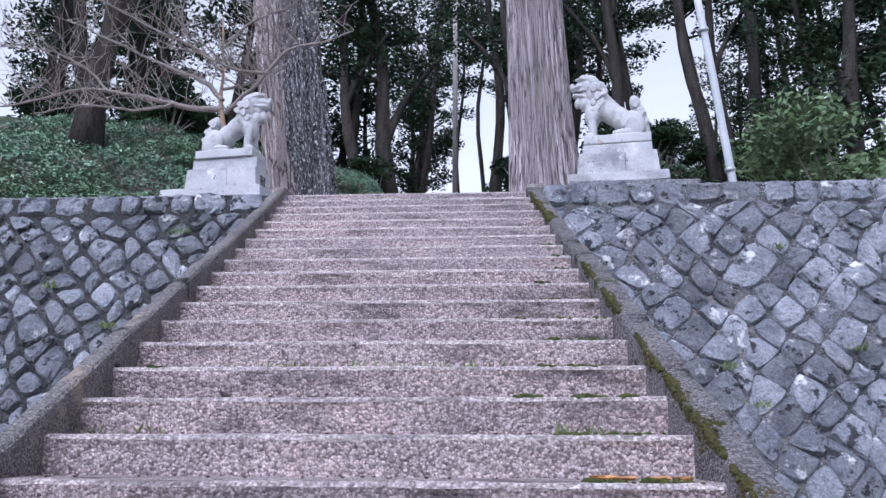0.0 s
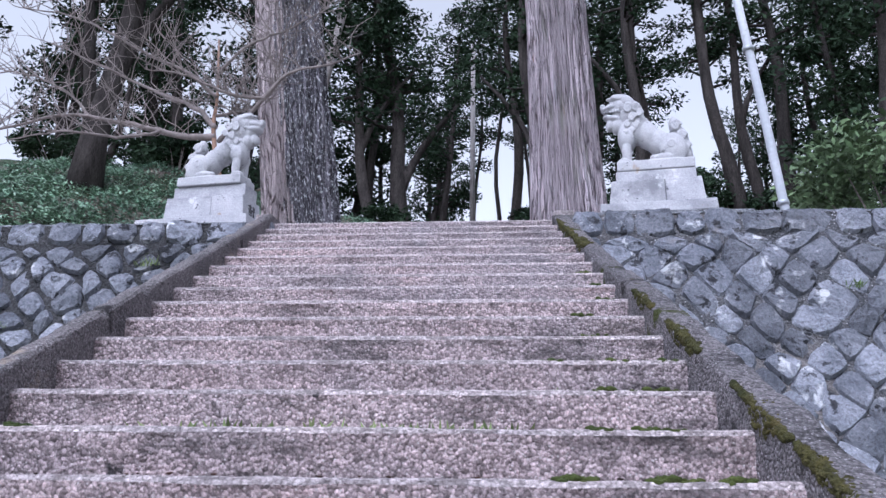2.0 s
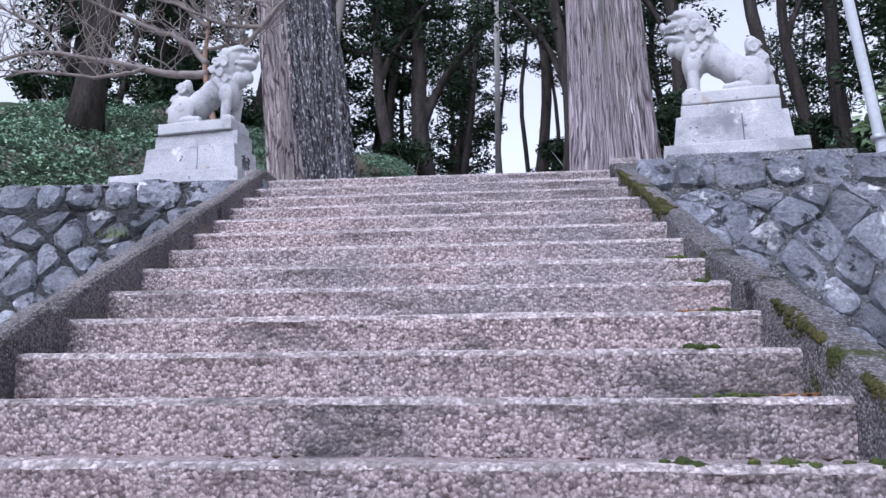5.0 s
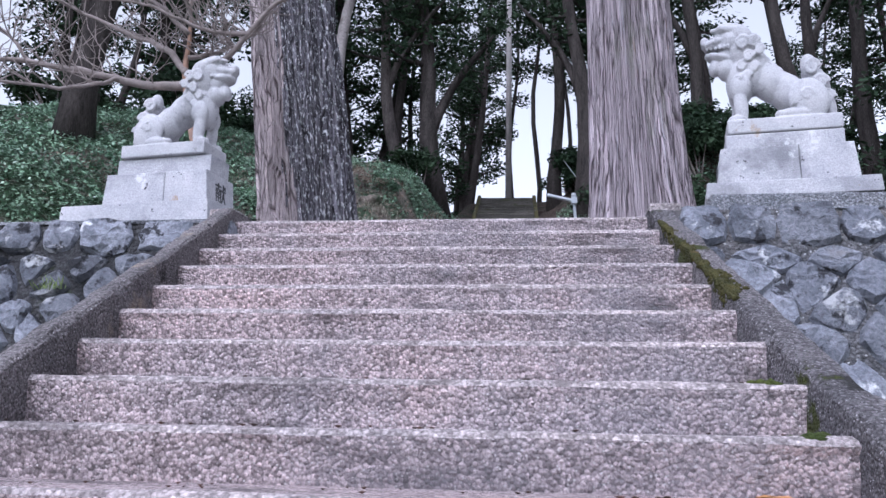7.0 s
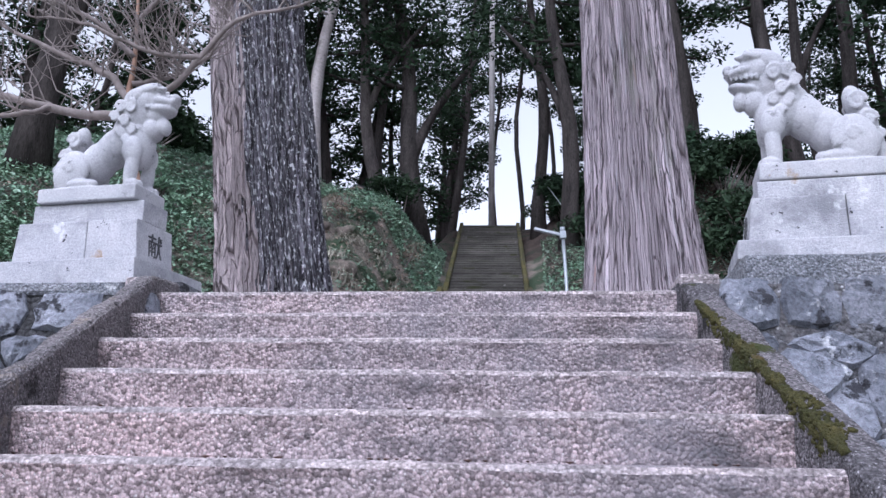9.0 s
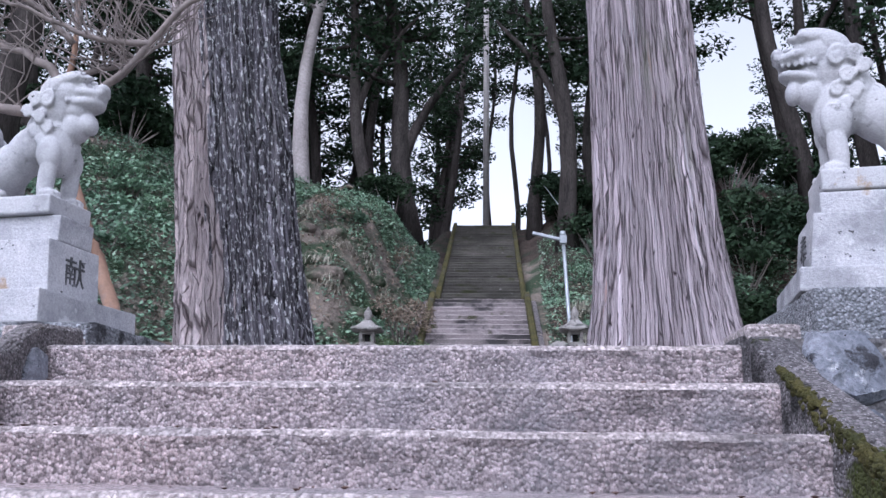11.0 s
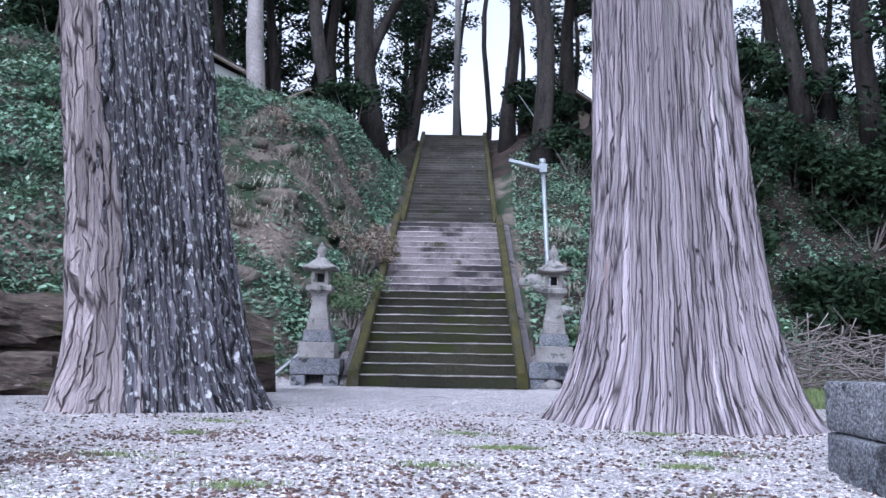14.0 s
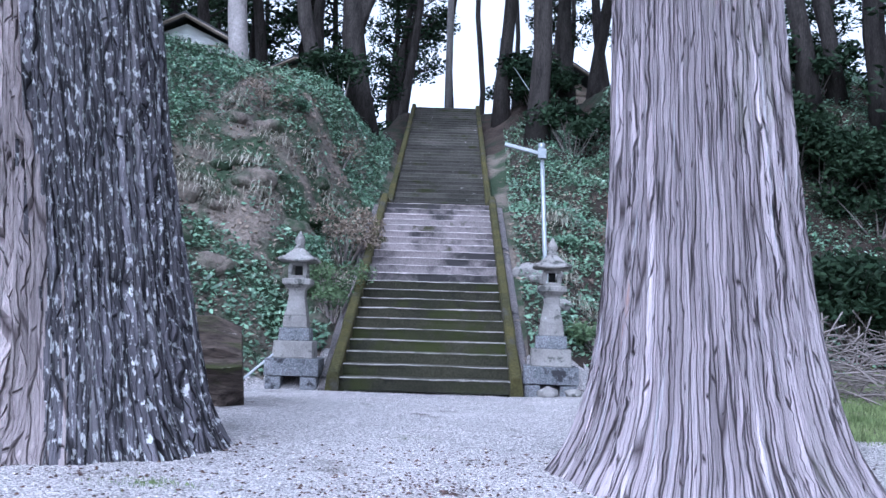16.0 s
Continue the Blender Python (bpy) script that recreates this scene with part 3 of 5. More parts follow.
def forest_tree(seed, height, radius, crown_from, clumps, spread, leaves, bark=M_BARK, label="tall dark woodland tree with small evergreen leaves", lean=None, fork=0.0, fork_way=1.0):
    """A woodland tree: tapered bent trunk, limbs, crown of leaf clumps."""
    rng = random.Random(seed)
    tr = thing("forest_tree")
    verts, faces = [], []
    pts = [Vector((0, 0, -0.4))]
    bend = Vector((rng.uniform(-0.08, 0.08), rng.uniform(-0.08, 0.08), 0)) if lean is None else Vector((lean, 0, 0))
    for i in range(1, 13):
        z = height * i / 12
        pts.append(Vector((bend.x * z + 0.24 * math.sin(z * 0.5 + seed) - 0.24 * math.sin(seed), bend.y * z + 0.18 * math.cos(z * 0.4 + seed), z)))
    rad = [radius * (1.35 if i == 0 else 1 - 0.8 * i / 12) for i in range(13)]
    tube(verts, faces, pts, rad, 12, seed, 0.25)
    lv, lf = [], []
    if fork:
        i = int(fork / height * 12)
        arm = [pts[i] + Vector((fork_way * (0.30 * k + 0.10 * k * k), 0.12 * k, 1.25 * k)) for k in range(5)]
        tube(verts, faces, arm, [rad[i] * (0.75 - 0.13 * k) for k in range(5)], 10, seed, 0.2)
        for p in arm[2:]:
            leaf_cloud(lv, lf, p + Vector((0, 0, 0.7)), 1.2, leaves, rng, 0.14)
    for c in range(clumps):
        z = crown_from + (height - crown_from) * (c + rng.random()) / clumps
        i = min(11, int(z / height * 12))
        p0 = pts[i].lerp(pts[i + 1], z / height * 12 - i)
        a = rng.uniform(0, 2 * math.pi)
        reach = spread * rng.uniform(0.35, 1.0) * (1.1 - 0.6 * (z - crown_from) / (height - crown_from))
        p1 = p0 + Vector((math.cos(a) * reach, math.sin(a) * reach, rng.uniform(0.1, 0.9) * reach * 0.6))
        mid = (p0 + p1) / 2 + Vector((rng.uniform(-0.2, 0.2), rng.uniform(-0.2, 0.2), -0.1))
        tube(verts, faces, [p0, mid, p1], [rad[i] * 0.4, rad[i] * 0.25, 0.015], 6, seed)
        leaf_cloud(lv, lf, p1, rng.uniform(0.7, 1.3), leaves, rng, 0.14)
        leaf_cloud(lv, lf, mid, rng.uniform(0.5, 0.9), leaves // 3, rng, 0.13)
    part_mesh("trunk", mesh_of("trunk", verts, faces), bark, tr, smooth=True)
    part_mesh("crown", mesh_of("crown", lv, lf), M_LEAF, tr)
    return tagged(tr, label, "tree", "woodland trees on the hill")


kinds = [forest_tree(1, 17, 0.26, 3.5, 26, 2.6, 125), forest_tree(2, 19, 0.34, 5.5, 26, 3.0, 125), forest_tree(3, 15, 0.22, 2.5, 26, 2.4, 125), forest_tree(4, 20, 0.42, 7.0, 26, 3.2, 125),
         forest_tree(6, 18, 0.40, 8.0, 18, 2.6, 150, M_PALE, "pale-barked tall tree at the crest of the bank"),
         forest_tree(8, 23, 0.30, 8.5, 32, 3.4, 120), forest_tree(9, 27, 0.20, 13.5, 34, 3.6, 130)]
rng = random.Random(5)
spots = [(3.1, 43.0, 1)]
for _ in range(36):
    x, y = rng.uniform(-26, 28), rng.uniform(40, 66)
    if abs(x + 1.9 + 0.02 * (y - 40)) > 2.6 and not (2.6 < x < 9.0):
        spots.append((x, y, rng.randrange(4)))
for x, y in ((-19, 34), (-23, 30), (14, 33), (17, 30), (15, 38), (20, 34), (13, 28), (22, 28), (-26, 33), (26, 32)):
    spots.append((x, y, rng.randrange(4)))
spots = [c for c in spots if c[1] < 39.5 or not (abs(c[0] - 0.6 - 0.145 * c[1]) < 0.05 * c[1] or abs(c[0] - 0.6 + 0.035 * c[1]) < 0.04 * c[1]) or c[:2] == (3.1, 43.0)]
spots += [(4.6, 47, 5), (6.3, 52, 5), (8.2, 46, 5), (7.2, 60, 5), (3.4, 63, 5), (5.4, 68, 5), (9.0, 57, 5), (-5.6, 62, 5), (-4.9, 55, 5), (-6.8, 44, 5), (-10.5, 47, 5), (12, 44, 5), (-13, 40, 5), (-0.7, 58, 6), (1.8, 62, 6), (-2.6, 64, 6), (-16, 31, 5), (-14.5, 36, 1), (-18, 39, 5), (-21, 36, 5), (-12.5, 45, 5)]
for i, (x, y, k) in enumerate(spots):
    m = pose(x, y, ground_height(x, y) - 0.1, 0, 0, rng.uniform(0, 360))
    copy_thing(kinds[k], m)
# the trees that stand out along the crest of the bank
CREST = ((-8.5, 37.0, 33, 0.33, 0.06, 9.0, 0, 1, M_PALE, "pale smooth-barked tree leaning at the crest of the bank"),
         (-5.6, 38.0, 34, 0.30, -0.15, 6.5, 5.5, 1, M_BARK, "dark woodland tree leaning over the bank, forked above"),
         (-4.35, 38.5, 35, 0.44, -0.13, 6.5, 4.2, 1, M_BARK, "thick dark woodland tree forked low above the bank"),
         (0.55, 43.0, 36, 0.32, -0.03, 7.5, 0, 1, M_BARK, "dark straight tree beside the stair head"),
         (1.65, 38.0, 37, 0.38, -0.05, 7.0, 6.2, -1, M_BARK, "dark forked tree on the bank beside the upper steps"),
         (6.1, 37.0, 38, 0.30, 0.0, 8.5, 4.5, -1, M_BARK, "dark forked tree on the shaded bank"),
         (10.5, 37.0, 39, 0.34, -0.10, 8.5, 0, 1, M_BARK, "dark tree leaning on the shaded bank"),
         (11.5, 37.3, 40, 0.27, -0.07, 8.5, 6.0, 1, M_BARK, "slim dark tree leaning on the shaded bank"),
         (12.7, 36.5, 41, 0.38, -0.06, 8.0, 0, 1, M_BARK, "thick dark tree on the shaded bank"),
         (-11.6, 23.0, 42, 0.40, 0.05, 5.5, 4.0, 1, M_BARK, "dark forked tree rising from the ivy bank"))
for x, y, seed, r, lean, crown, fork, way, bark, label in CREST:
    tree = forest_tree(seed, 20, r, crown, 22, 2.8, 100 if x > 4 else 150, bark, label, lean, fork, way)
    tree.location = (x, y, ground_height(x, y) - 0.1)
for k in kinds:
    for c in list(k.children):
        bpy.data.objects.remove(c)
    bpy.data.objects.remove(k)


# ---- upper staircase ----
M_MOSS_CURB = mat("moss_covered_curb", (0.03, 0.030, 0.012), (0.08, 0.068, 0.022), 1.6, 25, 0.95, 0.9, 0.5, stains=(((0.06, 0.055, 0.05), 1.8, 0.56, 0.1), ((0.3, 0.28, 0.25), 4, 0.70, 0.05)))
M_UPPER = mat("upper_step_concrete", (0.15, 0.132, 0.135), (0.27, 0.232, 0.236), 0.5, 30, 0.92, 0.7, 0.4, stains=(((0.05, 0.046, 0.048), 0.55, 0.48, 0.10), ((0.05, 0.05, 0.025), 1.4, 0.60, 0.1), ((0.42, 0.39, 0.38), 8, 0.69, 0.03)), vary=0.15)
M_HIGH = mat("dark_high_step", (0.035, 0.033, 0.028), (0.085, 0.078, 0.070), 0.6, 30, 0.92, 0.7, 0.5, stains=(((0.035, 0.038, 0.016), 0.9, 0.56, 0.1), ((0.34, 0.32, 0.32), 6, 0.66, 0.03, (0.7, 2.0, 2.0))), vary=0.25)
stairs_two = thing("staircase_2", (S2_X, S2_Y, TOP), "long steep mossy stone steps climbing the wooded hill", "staircase", kind="structure", rz=2.35)


def plain_step(w, seed, body, nose, depth=0.5, rise=0.185):
    cols, verts = 18, []
    prof = [(depth, 0.0), (0.02, -0.003), (0.0, -0.02), (0.008, -0.08), (0.012, -rise - 0.02)]
    for i in range(cols + 1):
        x = -w + 2 * w * i / cols
        for k, (dy, dz) in enumerate(prof):
            e = 0.014 * noise.noise((x * 1.9, seed * 3.3, k * 0.6)) + 0.008 * noise.noise((x * 6, seed, k))
            verts.append((x, dy + (e if k else 0), dz + (e if 0 < k < 4 else 0)))
    m = len(prof)
    faces = [(i * m + k, i * m + k + 1, (i + 1) * m + k + 1, (i + 1) * m + k) for i in range(cols) for k in range(m - 1)]
    faces += [tuple(range(m))[::-1], tuple(cols * m + k for k in range(m))]
    me = mesh_of("step", verts, faces)
    me.materials.append(body)
    me.materials.append(nose)
    for i, p in enumerate(me.polygons):
        p.material_index = 1 if i < cols * (m - 1) and i % (m - 1) == 1 else 0
    return me


M_NOSE_PALE = mat("pale_step_edge", (0.20, 0.178, 0.18), (0.46, 0.40, 0.40), 2.5, 30, 0.92, 0.6, 0.4, stains=(((0.10, 0.09, 0.09), 1.2, 0.52, 0.1),))
M_NOSE_OLD = mat("old_step_edge", (0.08, 0.074, 0.066), (0.34, 0.31, 0.30), 2.5, 30, 0.92, 0.6, 0.4)
low_steps, high_steps = [plain_step(S2_W, k, M_MOSSY_STEP, M_NOSE_OLD) for k in (1, 2, 3)], [plain_step(S2_W, k, M_UPPER, M_NOSE_PALE) for k in (4, 5, 6)]
top_steps = [plain_step(S2_W, k, M_HIGH, M_HIGH) for k in (7, 8, 9)]
for i in range(22):
    st = part_mesh("step", low_steps[i % 3] if i < 10 else high_steps[i % 3], M_MOSSY_STEP if i < 10 else M_UPPER, stairs_two)
    st.location = (0, 0.40 * i, 0.185 * (i + 1))
bm = bmesh.new()
box(bm, -S2_W, S2_W, 8.6, 10.45, 3.9, 4.067, 0.01)
part("landing", bm, M_UPPER, stairs_two)
for i in range(34):
    st = part_mesh("step", top_steps[i % 3], M_HIGH, stairs_two)
    st.location = (0, 10.2 + 0.392 * i, 4.07 + 0.186 * (i + 1))


def sloping_curb(side, y0, z0, y1, z1, w, h, drop, name, material, off=0.0, label=""):
    cuts, verts = 26, []
    for i in range(cuts + 1):
        k = i / cuts
        y, z = y0 + (y1 - y0) * k, z0 + (z1 - z0) * k
        e = 0.025 * noise.noise((y * 1.5, side, off)) + 0.012 * noise.noise((y * 5, side * 2, off))
        for dx, dz in ((0, -drop), (0, h - 0.03 + e), (0.03, h + e), (w - 0.03 + e, h + e * 0.5), (w + e, h - 0.03), (w + drop * 0.12, -drop)):
            verts.append((side * (S2_W + off + dx), y, z + dz))
    faces = [(i * 6 + k, i * 6 + k + 1, i * 6 + 7 + k, i * 6 + 6 + k) for i in range(cuts) for k in range(5)]
    faces += [tuple(range(6)), tuple(cuts * 6 + k for k in range(6))[::-1]]
    if side > 0:
        faces = [f[::-1] for f in faces]
    part_mesh(name, mesh_of(name, verts, faces), material, stairs_two, label)


for side in (-1, 1):
    sloping_curb(side, -0.10, 0.12, 8.8, 4.24, 0.17, 0.12, 0.7, "kerb", M_MOSS_CURB, 0.0, "moss-covered side kerb")
    sloping_curb(side, 9.0, 4.20, 10.1, 4.26, 0.17, 0.10, 0.6, "kerb", M_MOSS_CURB, 0.0, "moss-covered side kerb")
    sloping_curb(side, 10.2, 4.22, 23.5, 10.50, 0.17, 0.12, 0.7, "kerb", M_MOSS_CURB, 0.0, "moss-covered side kerb")
    sloping_curb(side, 0.10, -0.10, 8.6, 3.95, 0.16, 0.10, 0.9, "side_wall", M_CURB, 0.19, "rough stone side wall")


# ---- lanterns ----
M_LANTERN = mat("lantern_stone", (0.19, 0.175, 0.17), (0.32, 0.30, 0.29), 3.0, 45, 0.92, 0.7, 0.3, stains=(((0.08, 0.08, 0.075), 5, 0.56, 0.08), ((0.55, 0.55, 0.55), 7, 0.66, 0.05)))
# near-black for openings and joints: their shade, and joint dirt, as colour
M_DARK = mat("gap_shade_and_dirt", (0.01, 0.01, 0.01), (0.02, 0.02, 0.02), 4, 20, 0.95, 0, 0.2)


def lathe_square(bm, rows, twist=0.0):
    """A four-sided body from (half width, height) rows."""
    rings = []
    for w, z in rows:
        rings.append([bm.verts.new((sx * w, sy * w, z)) for sx, sy in ((-1, -1), (1, -1), (1, 1), (-1, 1))])
    for a, b in zip(rings, rings[1:]):
        for k in range(4):
            bm.faces.new((a[k], a[(k + 1) % 4], b[(k + 1) % 4], b[k]))
    bm.faces.new(rings[0][::-1])
    bm.faces.new(rings[-1])
    return bm


def stone_lantern(at, rz, label):
    L = thing("stone_lantern", at, label, "stone lantern", "pair of lanterns at the foot of the upper steps", rz=rz)
    bm = bmesh.new()
    box(bm, -0.42, 0.42, -0.38, 0.38, 0.17, 0.44, 0.02)
    box(bm, -0.40, -0.16, -0.36, 0.36, -0.1, 0.165, 0.02)
    box(bm, 0.14, 0.40, -0.36, 0.36, -0.1, 0.165, 0.02)
    part("base", bm, M_BASE, L, "dark lichened base block")
    for name, w, z0, z1, tp in (("lower_plinth", 0.315, 0.44, 0.71, 0.96), ("upper_plinth", 0.245, 0.71, 0.91, 0.95), ("block", 0.195, 0.91, 1.09, 0.93)):
        bm = bmesh.new()
        box(bm, -w, w, -w, w, z0, z1, 0.018, tp)
        part(name, bm, M_LANTERN if name != "upper_plinth" else M_BASE, L)
    bm = lathe_square(bmesh.new(), [(0.17, 1.09), (0.172, 1.13), (0.145, 1.25), (0.122, 1.40), (0.125, 1.50), (0.145, 1.54)])
    part("shaft", bm, M_LANTERN, L)
    bm = lathe_square(bmesh.new(), [(0.15, 1.54), (0.22, 1.60), (0.225, 1.67), (0.19, 1.69)])
    part("platform", bm, M_LANTERN, L)
    bm = bmesh.new()
    box(bm, -0.14, 0.14, -0.14, 0.14, 1.69, 1.74, 0.004)
    fire = part("fire_box", bm, M_LANTERN, L)
    for x in (-0.115, 0.115):
        for y in (-0.115, 0.115):
            bm = bmesh.new()
            box(bm, x - 0.033, x + 0.033, y - 0.033, y + 0.033, 1.74, 1.89, 0.006)
            part("post", bm, M_LANTERN, fire)
    bm = bmesh.new()
    box(bm, -0.14, 0.14, -0.14, 0.14, 1.89, 1.94, 0.004)
    part("lintel", bm, M_LANTERN, fire)
    # a dark block fills the opening in place of its inner shade
    bm = bmesh.new()
    box(bm, -0.05, 0.05, -0.05, 0.05, 1.74, 1.89)
    part("hollow", bm, M_DARK, fire, "near-black block standing for the shade inside")
    bm = bmesh.new()
    rings = []
    for w, z, up in ((0.10, 1.94, 0), (0.27, 1.945, 0.03), (0.305, 1.965, 0.05), (0.30, 1.99, 0.05), (0.20, 2.05, 0.02), (0.12, 2.13, 0.0), (0.07, 2.18, 0)):
        ring = []
        for k in range(24):
            a = 2 * math.pi * (k + 0.5) / 24
            c, s = math.cos(a), math.sin(a)
            q = 1 / max(abs(c), abs(s))
            corner = (min(abs(c), abs(s)) * q) ** 3
            ring.append(bm.verts.new((c * q * w, s * q * w, z + up * corner)))
        rings.append(ring)
    for a, b in zip(rings, rings[1:]):
        for k in range(24):
            bm.faces.new((a[k], a[(k + 1) % 24], b[(k + 1) % 24], b[k]))
    bm.faces.new(rings[0][::-1])
    bm.faces.new(rings[-1])
    part("roof", bm, M_LANTERN, L, "flared lichened roof")
    bm, prev = bmesh.new(), None
    for r, z in ((0.075, 2.17), (0.095, 2.20), (0.06, 2.23), (0.085, 2.28), (0.075, 2.34), (0.035, 2.40), (0.012, 2.45)):
        ring = [bm.verts.new((r * math.cos(k * math.pi / 6), r * math.sin(k * math.pi / 6), z)) for k in range(12)]
        if prev:
            for k in range(12):
                bm.faces.new((prev[k], prev[(k + 1) % 12], ring[(k + 1) % 12], ring[k]))
        prev = ring
    bm.faces.new(prev)
    part("finial", bm, M_LANTERN, L, smooth=True)
    return L


stone_lantern((-3.00, 22.75, TOP - 0.02), 4, "lichened grey stone lantern on a dark notched base")
stone_lantern((1.03, 22.75, TOP - 0.02), -2, "lichened brownish stone lantern beside a lamp post")


# ---- guardian statues and pedestals ----
def ball(bm, c, r, rot=(0, 0, 0), seg=16):
    m = pose(*c, *rot) @ Matrix.Diagonal((*r, 1))
    bmesh.ops.create_uvsphere(bm, u_segments=seg, v_segments=seg // 2 + 2, radius=1.0, matrix=m)


def curl(bm, c, r, thick):
    """A carved spiral curl, standing in the x-z plane."""
    verts, faces = [], []
    pts = []
    for i in range(15):
        a = i * 0.62
        k = r * (1 - 0.055 * i)
        pts.append((c[0] + k * math.cos(a), c[1], c[2] + k * math.sin(a)))
    tube(verts, faces, pts, [thick] * 15, 6)
    vs = [bm.verts.new(v) for v in verts]
    for f in faces:
        bm.faces.new([vs[i] for i in f])
    ball(bm, c, (r * 0.3, thick * 1.2, r * 0.3), seg=8)


def guardian_statue(at, facing, mouth_open, size, label):
    """A seated guardian beast in one mesh, its head towards -x when facing is -1."""
    bm = bmesh.new()
    box(bm, -0.07, 0.97, -0.30, 0.30, 0.0, 0.13, 0.012)
    for y in (-1, 1):
        # fore legs, paws, shoulders
        ball(bm, (0.075, y * 0.165, 0.29), (0.068, 0.075, 0.20), (0, -4, 0))
        ball(bm, (0.085, y * 0.165, 0.46), (0.10, 0.085, 0.13), (0, 12, 0))
        for k in (-1, 0, 1):
            ball(bm, (-0.005 + 0.012 * abs(k), y * 0.165 + k * 0.045, 0.155), (0.055, 0.028, 0.038), seg=8)
        ball(bm, (0.055, y * 0.165, 0.16), (0.085, 0.075, 0.045))
        # haunches and hind feet
        ball(bm, (0.70, y * 0.19, 0.29), (0.185, 0.10, 0.20), (0, -30, 0))
        ball(bm, (0.56, y * 0.23, 0.165), (0.17, 0.065, 0.05))
        ball(bm, (0.43, y * 0.23, 0.16), (0.055, 0.07, 0.042), seg=10)
        curl(bm, (0.675, y * 0.285, 0.315), 0.055, 0.016)
        # eyes, brows, ears, cheek curls, teeth
        ball(bm, (-0.10, y * 0.105, 0.955), (0.042, 0.038, 0.036), seg=10)
        ball(bm, (-0.08, y * 0.11, 1.005), (0.11, 0.06, 0.03), (0, 10, 0), seg=10)
        ball(bm, (0.13, y * 0.195, 0.955), (0.10, 0.03, 0.06), (0, 30, 0), seg=10)
        ball(bm, (-0.235, y * 0.05, 0.925), (0.035, 0.035, 0.03), seg=8)
        for cx, cz, cr in ((0.115, 0.845, 0.072), (0.225, 0.85, 0.06), (0.28, 0.765, 0.05), (0.17, 0.715, 0.055), (0.10, 0.64, 0.05), (0.215, 0.62, 0.045), (0.15, 0.545, 0.04)):
            curl(bm, (cx, y * (0.235 if cz > 0.7 else 0.205), cz), cr, 0.019)
        for k in range(6):
            ball(bm, (-0.215 + 0.04 * k, y * (0.075 + 0.018 * k), 0.868 - 0.004 * k), (0.016, 0.018, 0.028), seg=6)
    # chest, belly, back
    ball(bm, (0.10, 0, 0.56), (0.145, 0.20, 0.24), (0, 8, 0))
    ball(bm, (0.20, 0, 0.64), (0.19, 0.215, 0.23))
    ball(bm, (0.36, 0, 0.53), (0.25, 0.195, 0.165), (0, 42, 0))
    ball(bm, (0.53, 0, 0.41), (0.24, 0.20, 0.165), (0, 42, 0))
    ball(bm, (0.69, 0, 0.30), (0.20, 0.21, 0.19), (0, 30, 0))
    for k in range(7):
        ball(bm, (0.36 + 0.055 * k, 0, 0.735 - 0.052 * k), (0.048, 0.04, 0.03), (0, 43, 0), 8)
    # head: skull, upper jaw, nose, lower jaw, beard, mane
    ball(bm, (0.05, 0, 0.93), (0.19, 0.20, 0.145))
    ball(bm, (0.15, 0, 0.82), (0.19, 0.225, 0.20))
    ball(bm, (-0.12, 0, 0.915), (0.135, 0.165, 0.055), (0, -8, 0))
    ball(bm, (-0.235, 0, 0.955), (0.045, 0.085, 0.042), seg=10)
    if mouth_open:
        ball(bm, (-0.085, 0, 0.775), (0.165, 0.15, 0.045), (0, 16, 0))
        ball(bm, (-0.02, 0, 0.80), (0.10, 0.13, 0.09))
    else:
        ball(bm, (-0.10, 0, 0.845), (0.145, 0.16, 0.055), (0, 2, 0))
        ball(bm, (-0.03, 0, 0.80), (0.12, 0.14, 0.09))
    ball(bm, (-0.14, 0, 0.70), (0.065, 0.10, 0.085), (0, 18, 0), seg=12)
    ball(bm, (-0.03, 0, 0.68), (0.10, 0.14, 0.11))
    for k in range(9):
        a = math.pi * (k / 8 - 0.5)
        ball(bm, (0.01 + 0.03 * math.cos(a), 0.175 * math.sin(a), 1.01 + 0.055 * math.cos(a)), (0.14, 0.026, 0.03), (0, 8, 0), 8)
    # tail with its three curls
    ball(bm, (0.88, 0, 0.27), (0.085, 0.14, 0.17), (0, -12, 0))
    ball(bm, (0.82, 0, 0.46), (0.105, 0.13, 0.17), (0, -16, 0))
    ball(bm, (0.75, 0, 0.63), (0.085, 0.10, 0.13), (0, -12, 0), 12)
    for y in (-0.125, 0.125):
        for cx, cz, cr in ((0.755, 0.60, 0.078), (0.83, 0.455, 0.072), (0.885, 0.32, 0.062)):
            curl(bm, (cx, y, cz), cr, 0.024)
    k = 1.0 if facing < 0 else -1.0
    for v in bm.verts:
        v.co = Vector(((v.co.x - 0.44) * k * size[0], v.co.y * size[1], v.co.z * size[2]))
    if k < 0:
        bmesh.ops.reverse_faces(bm, faces=bm.faces)
    ob = part("guardian_statue", bm, M_GRANITE)
    rm = ob.modifiers.new("carve", "REMESH")
    rm.mode, rm.voxel_size, rm.use_smooth_shade = "VOXEL", 0.0095, True
    ob.matrix_basis = pose(*at, 0, 0, -8)
    return tagged(ob, label, "statue", "pair of guardian statues")


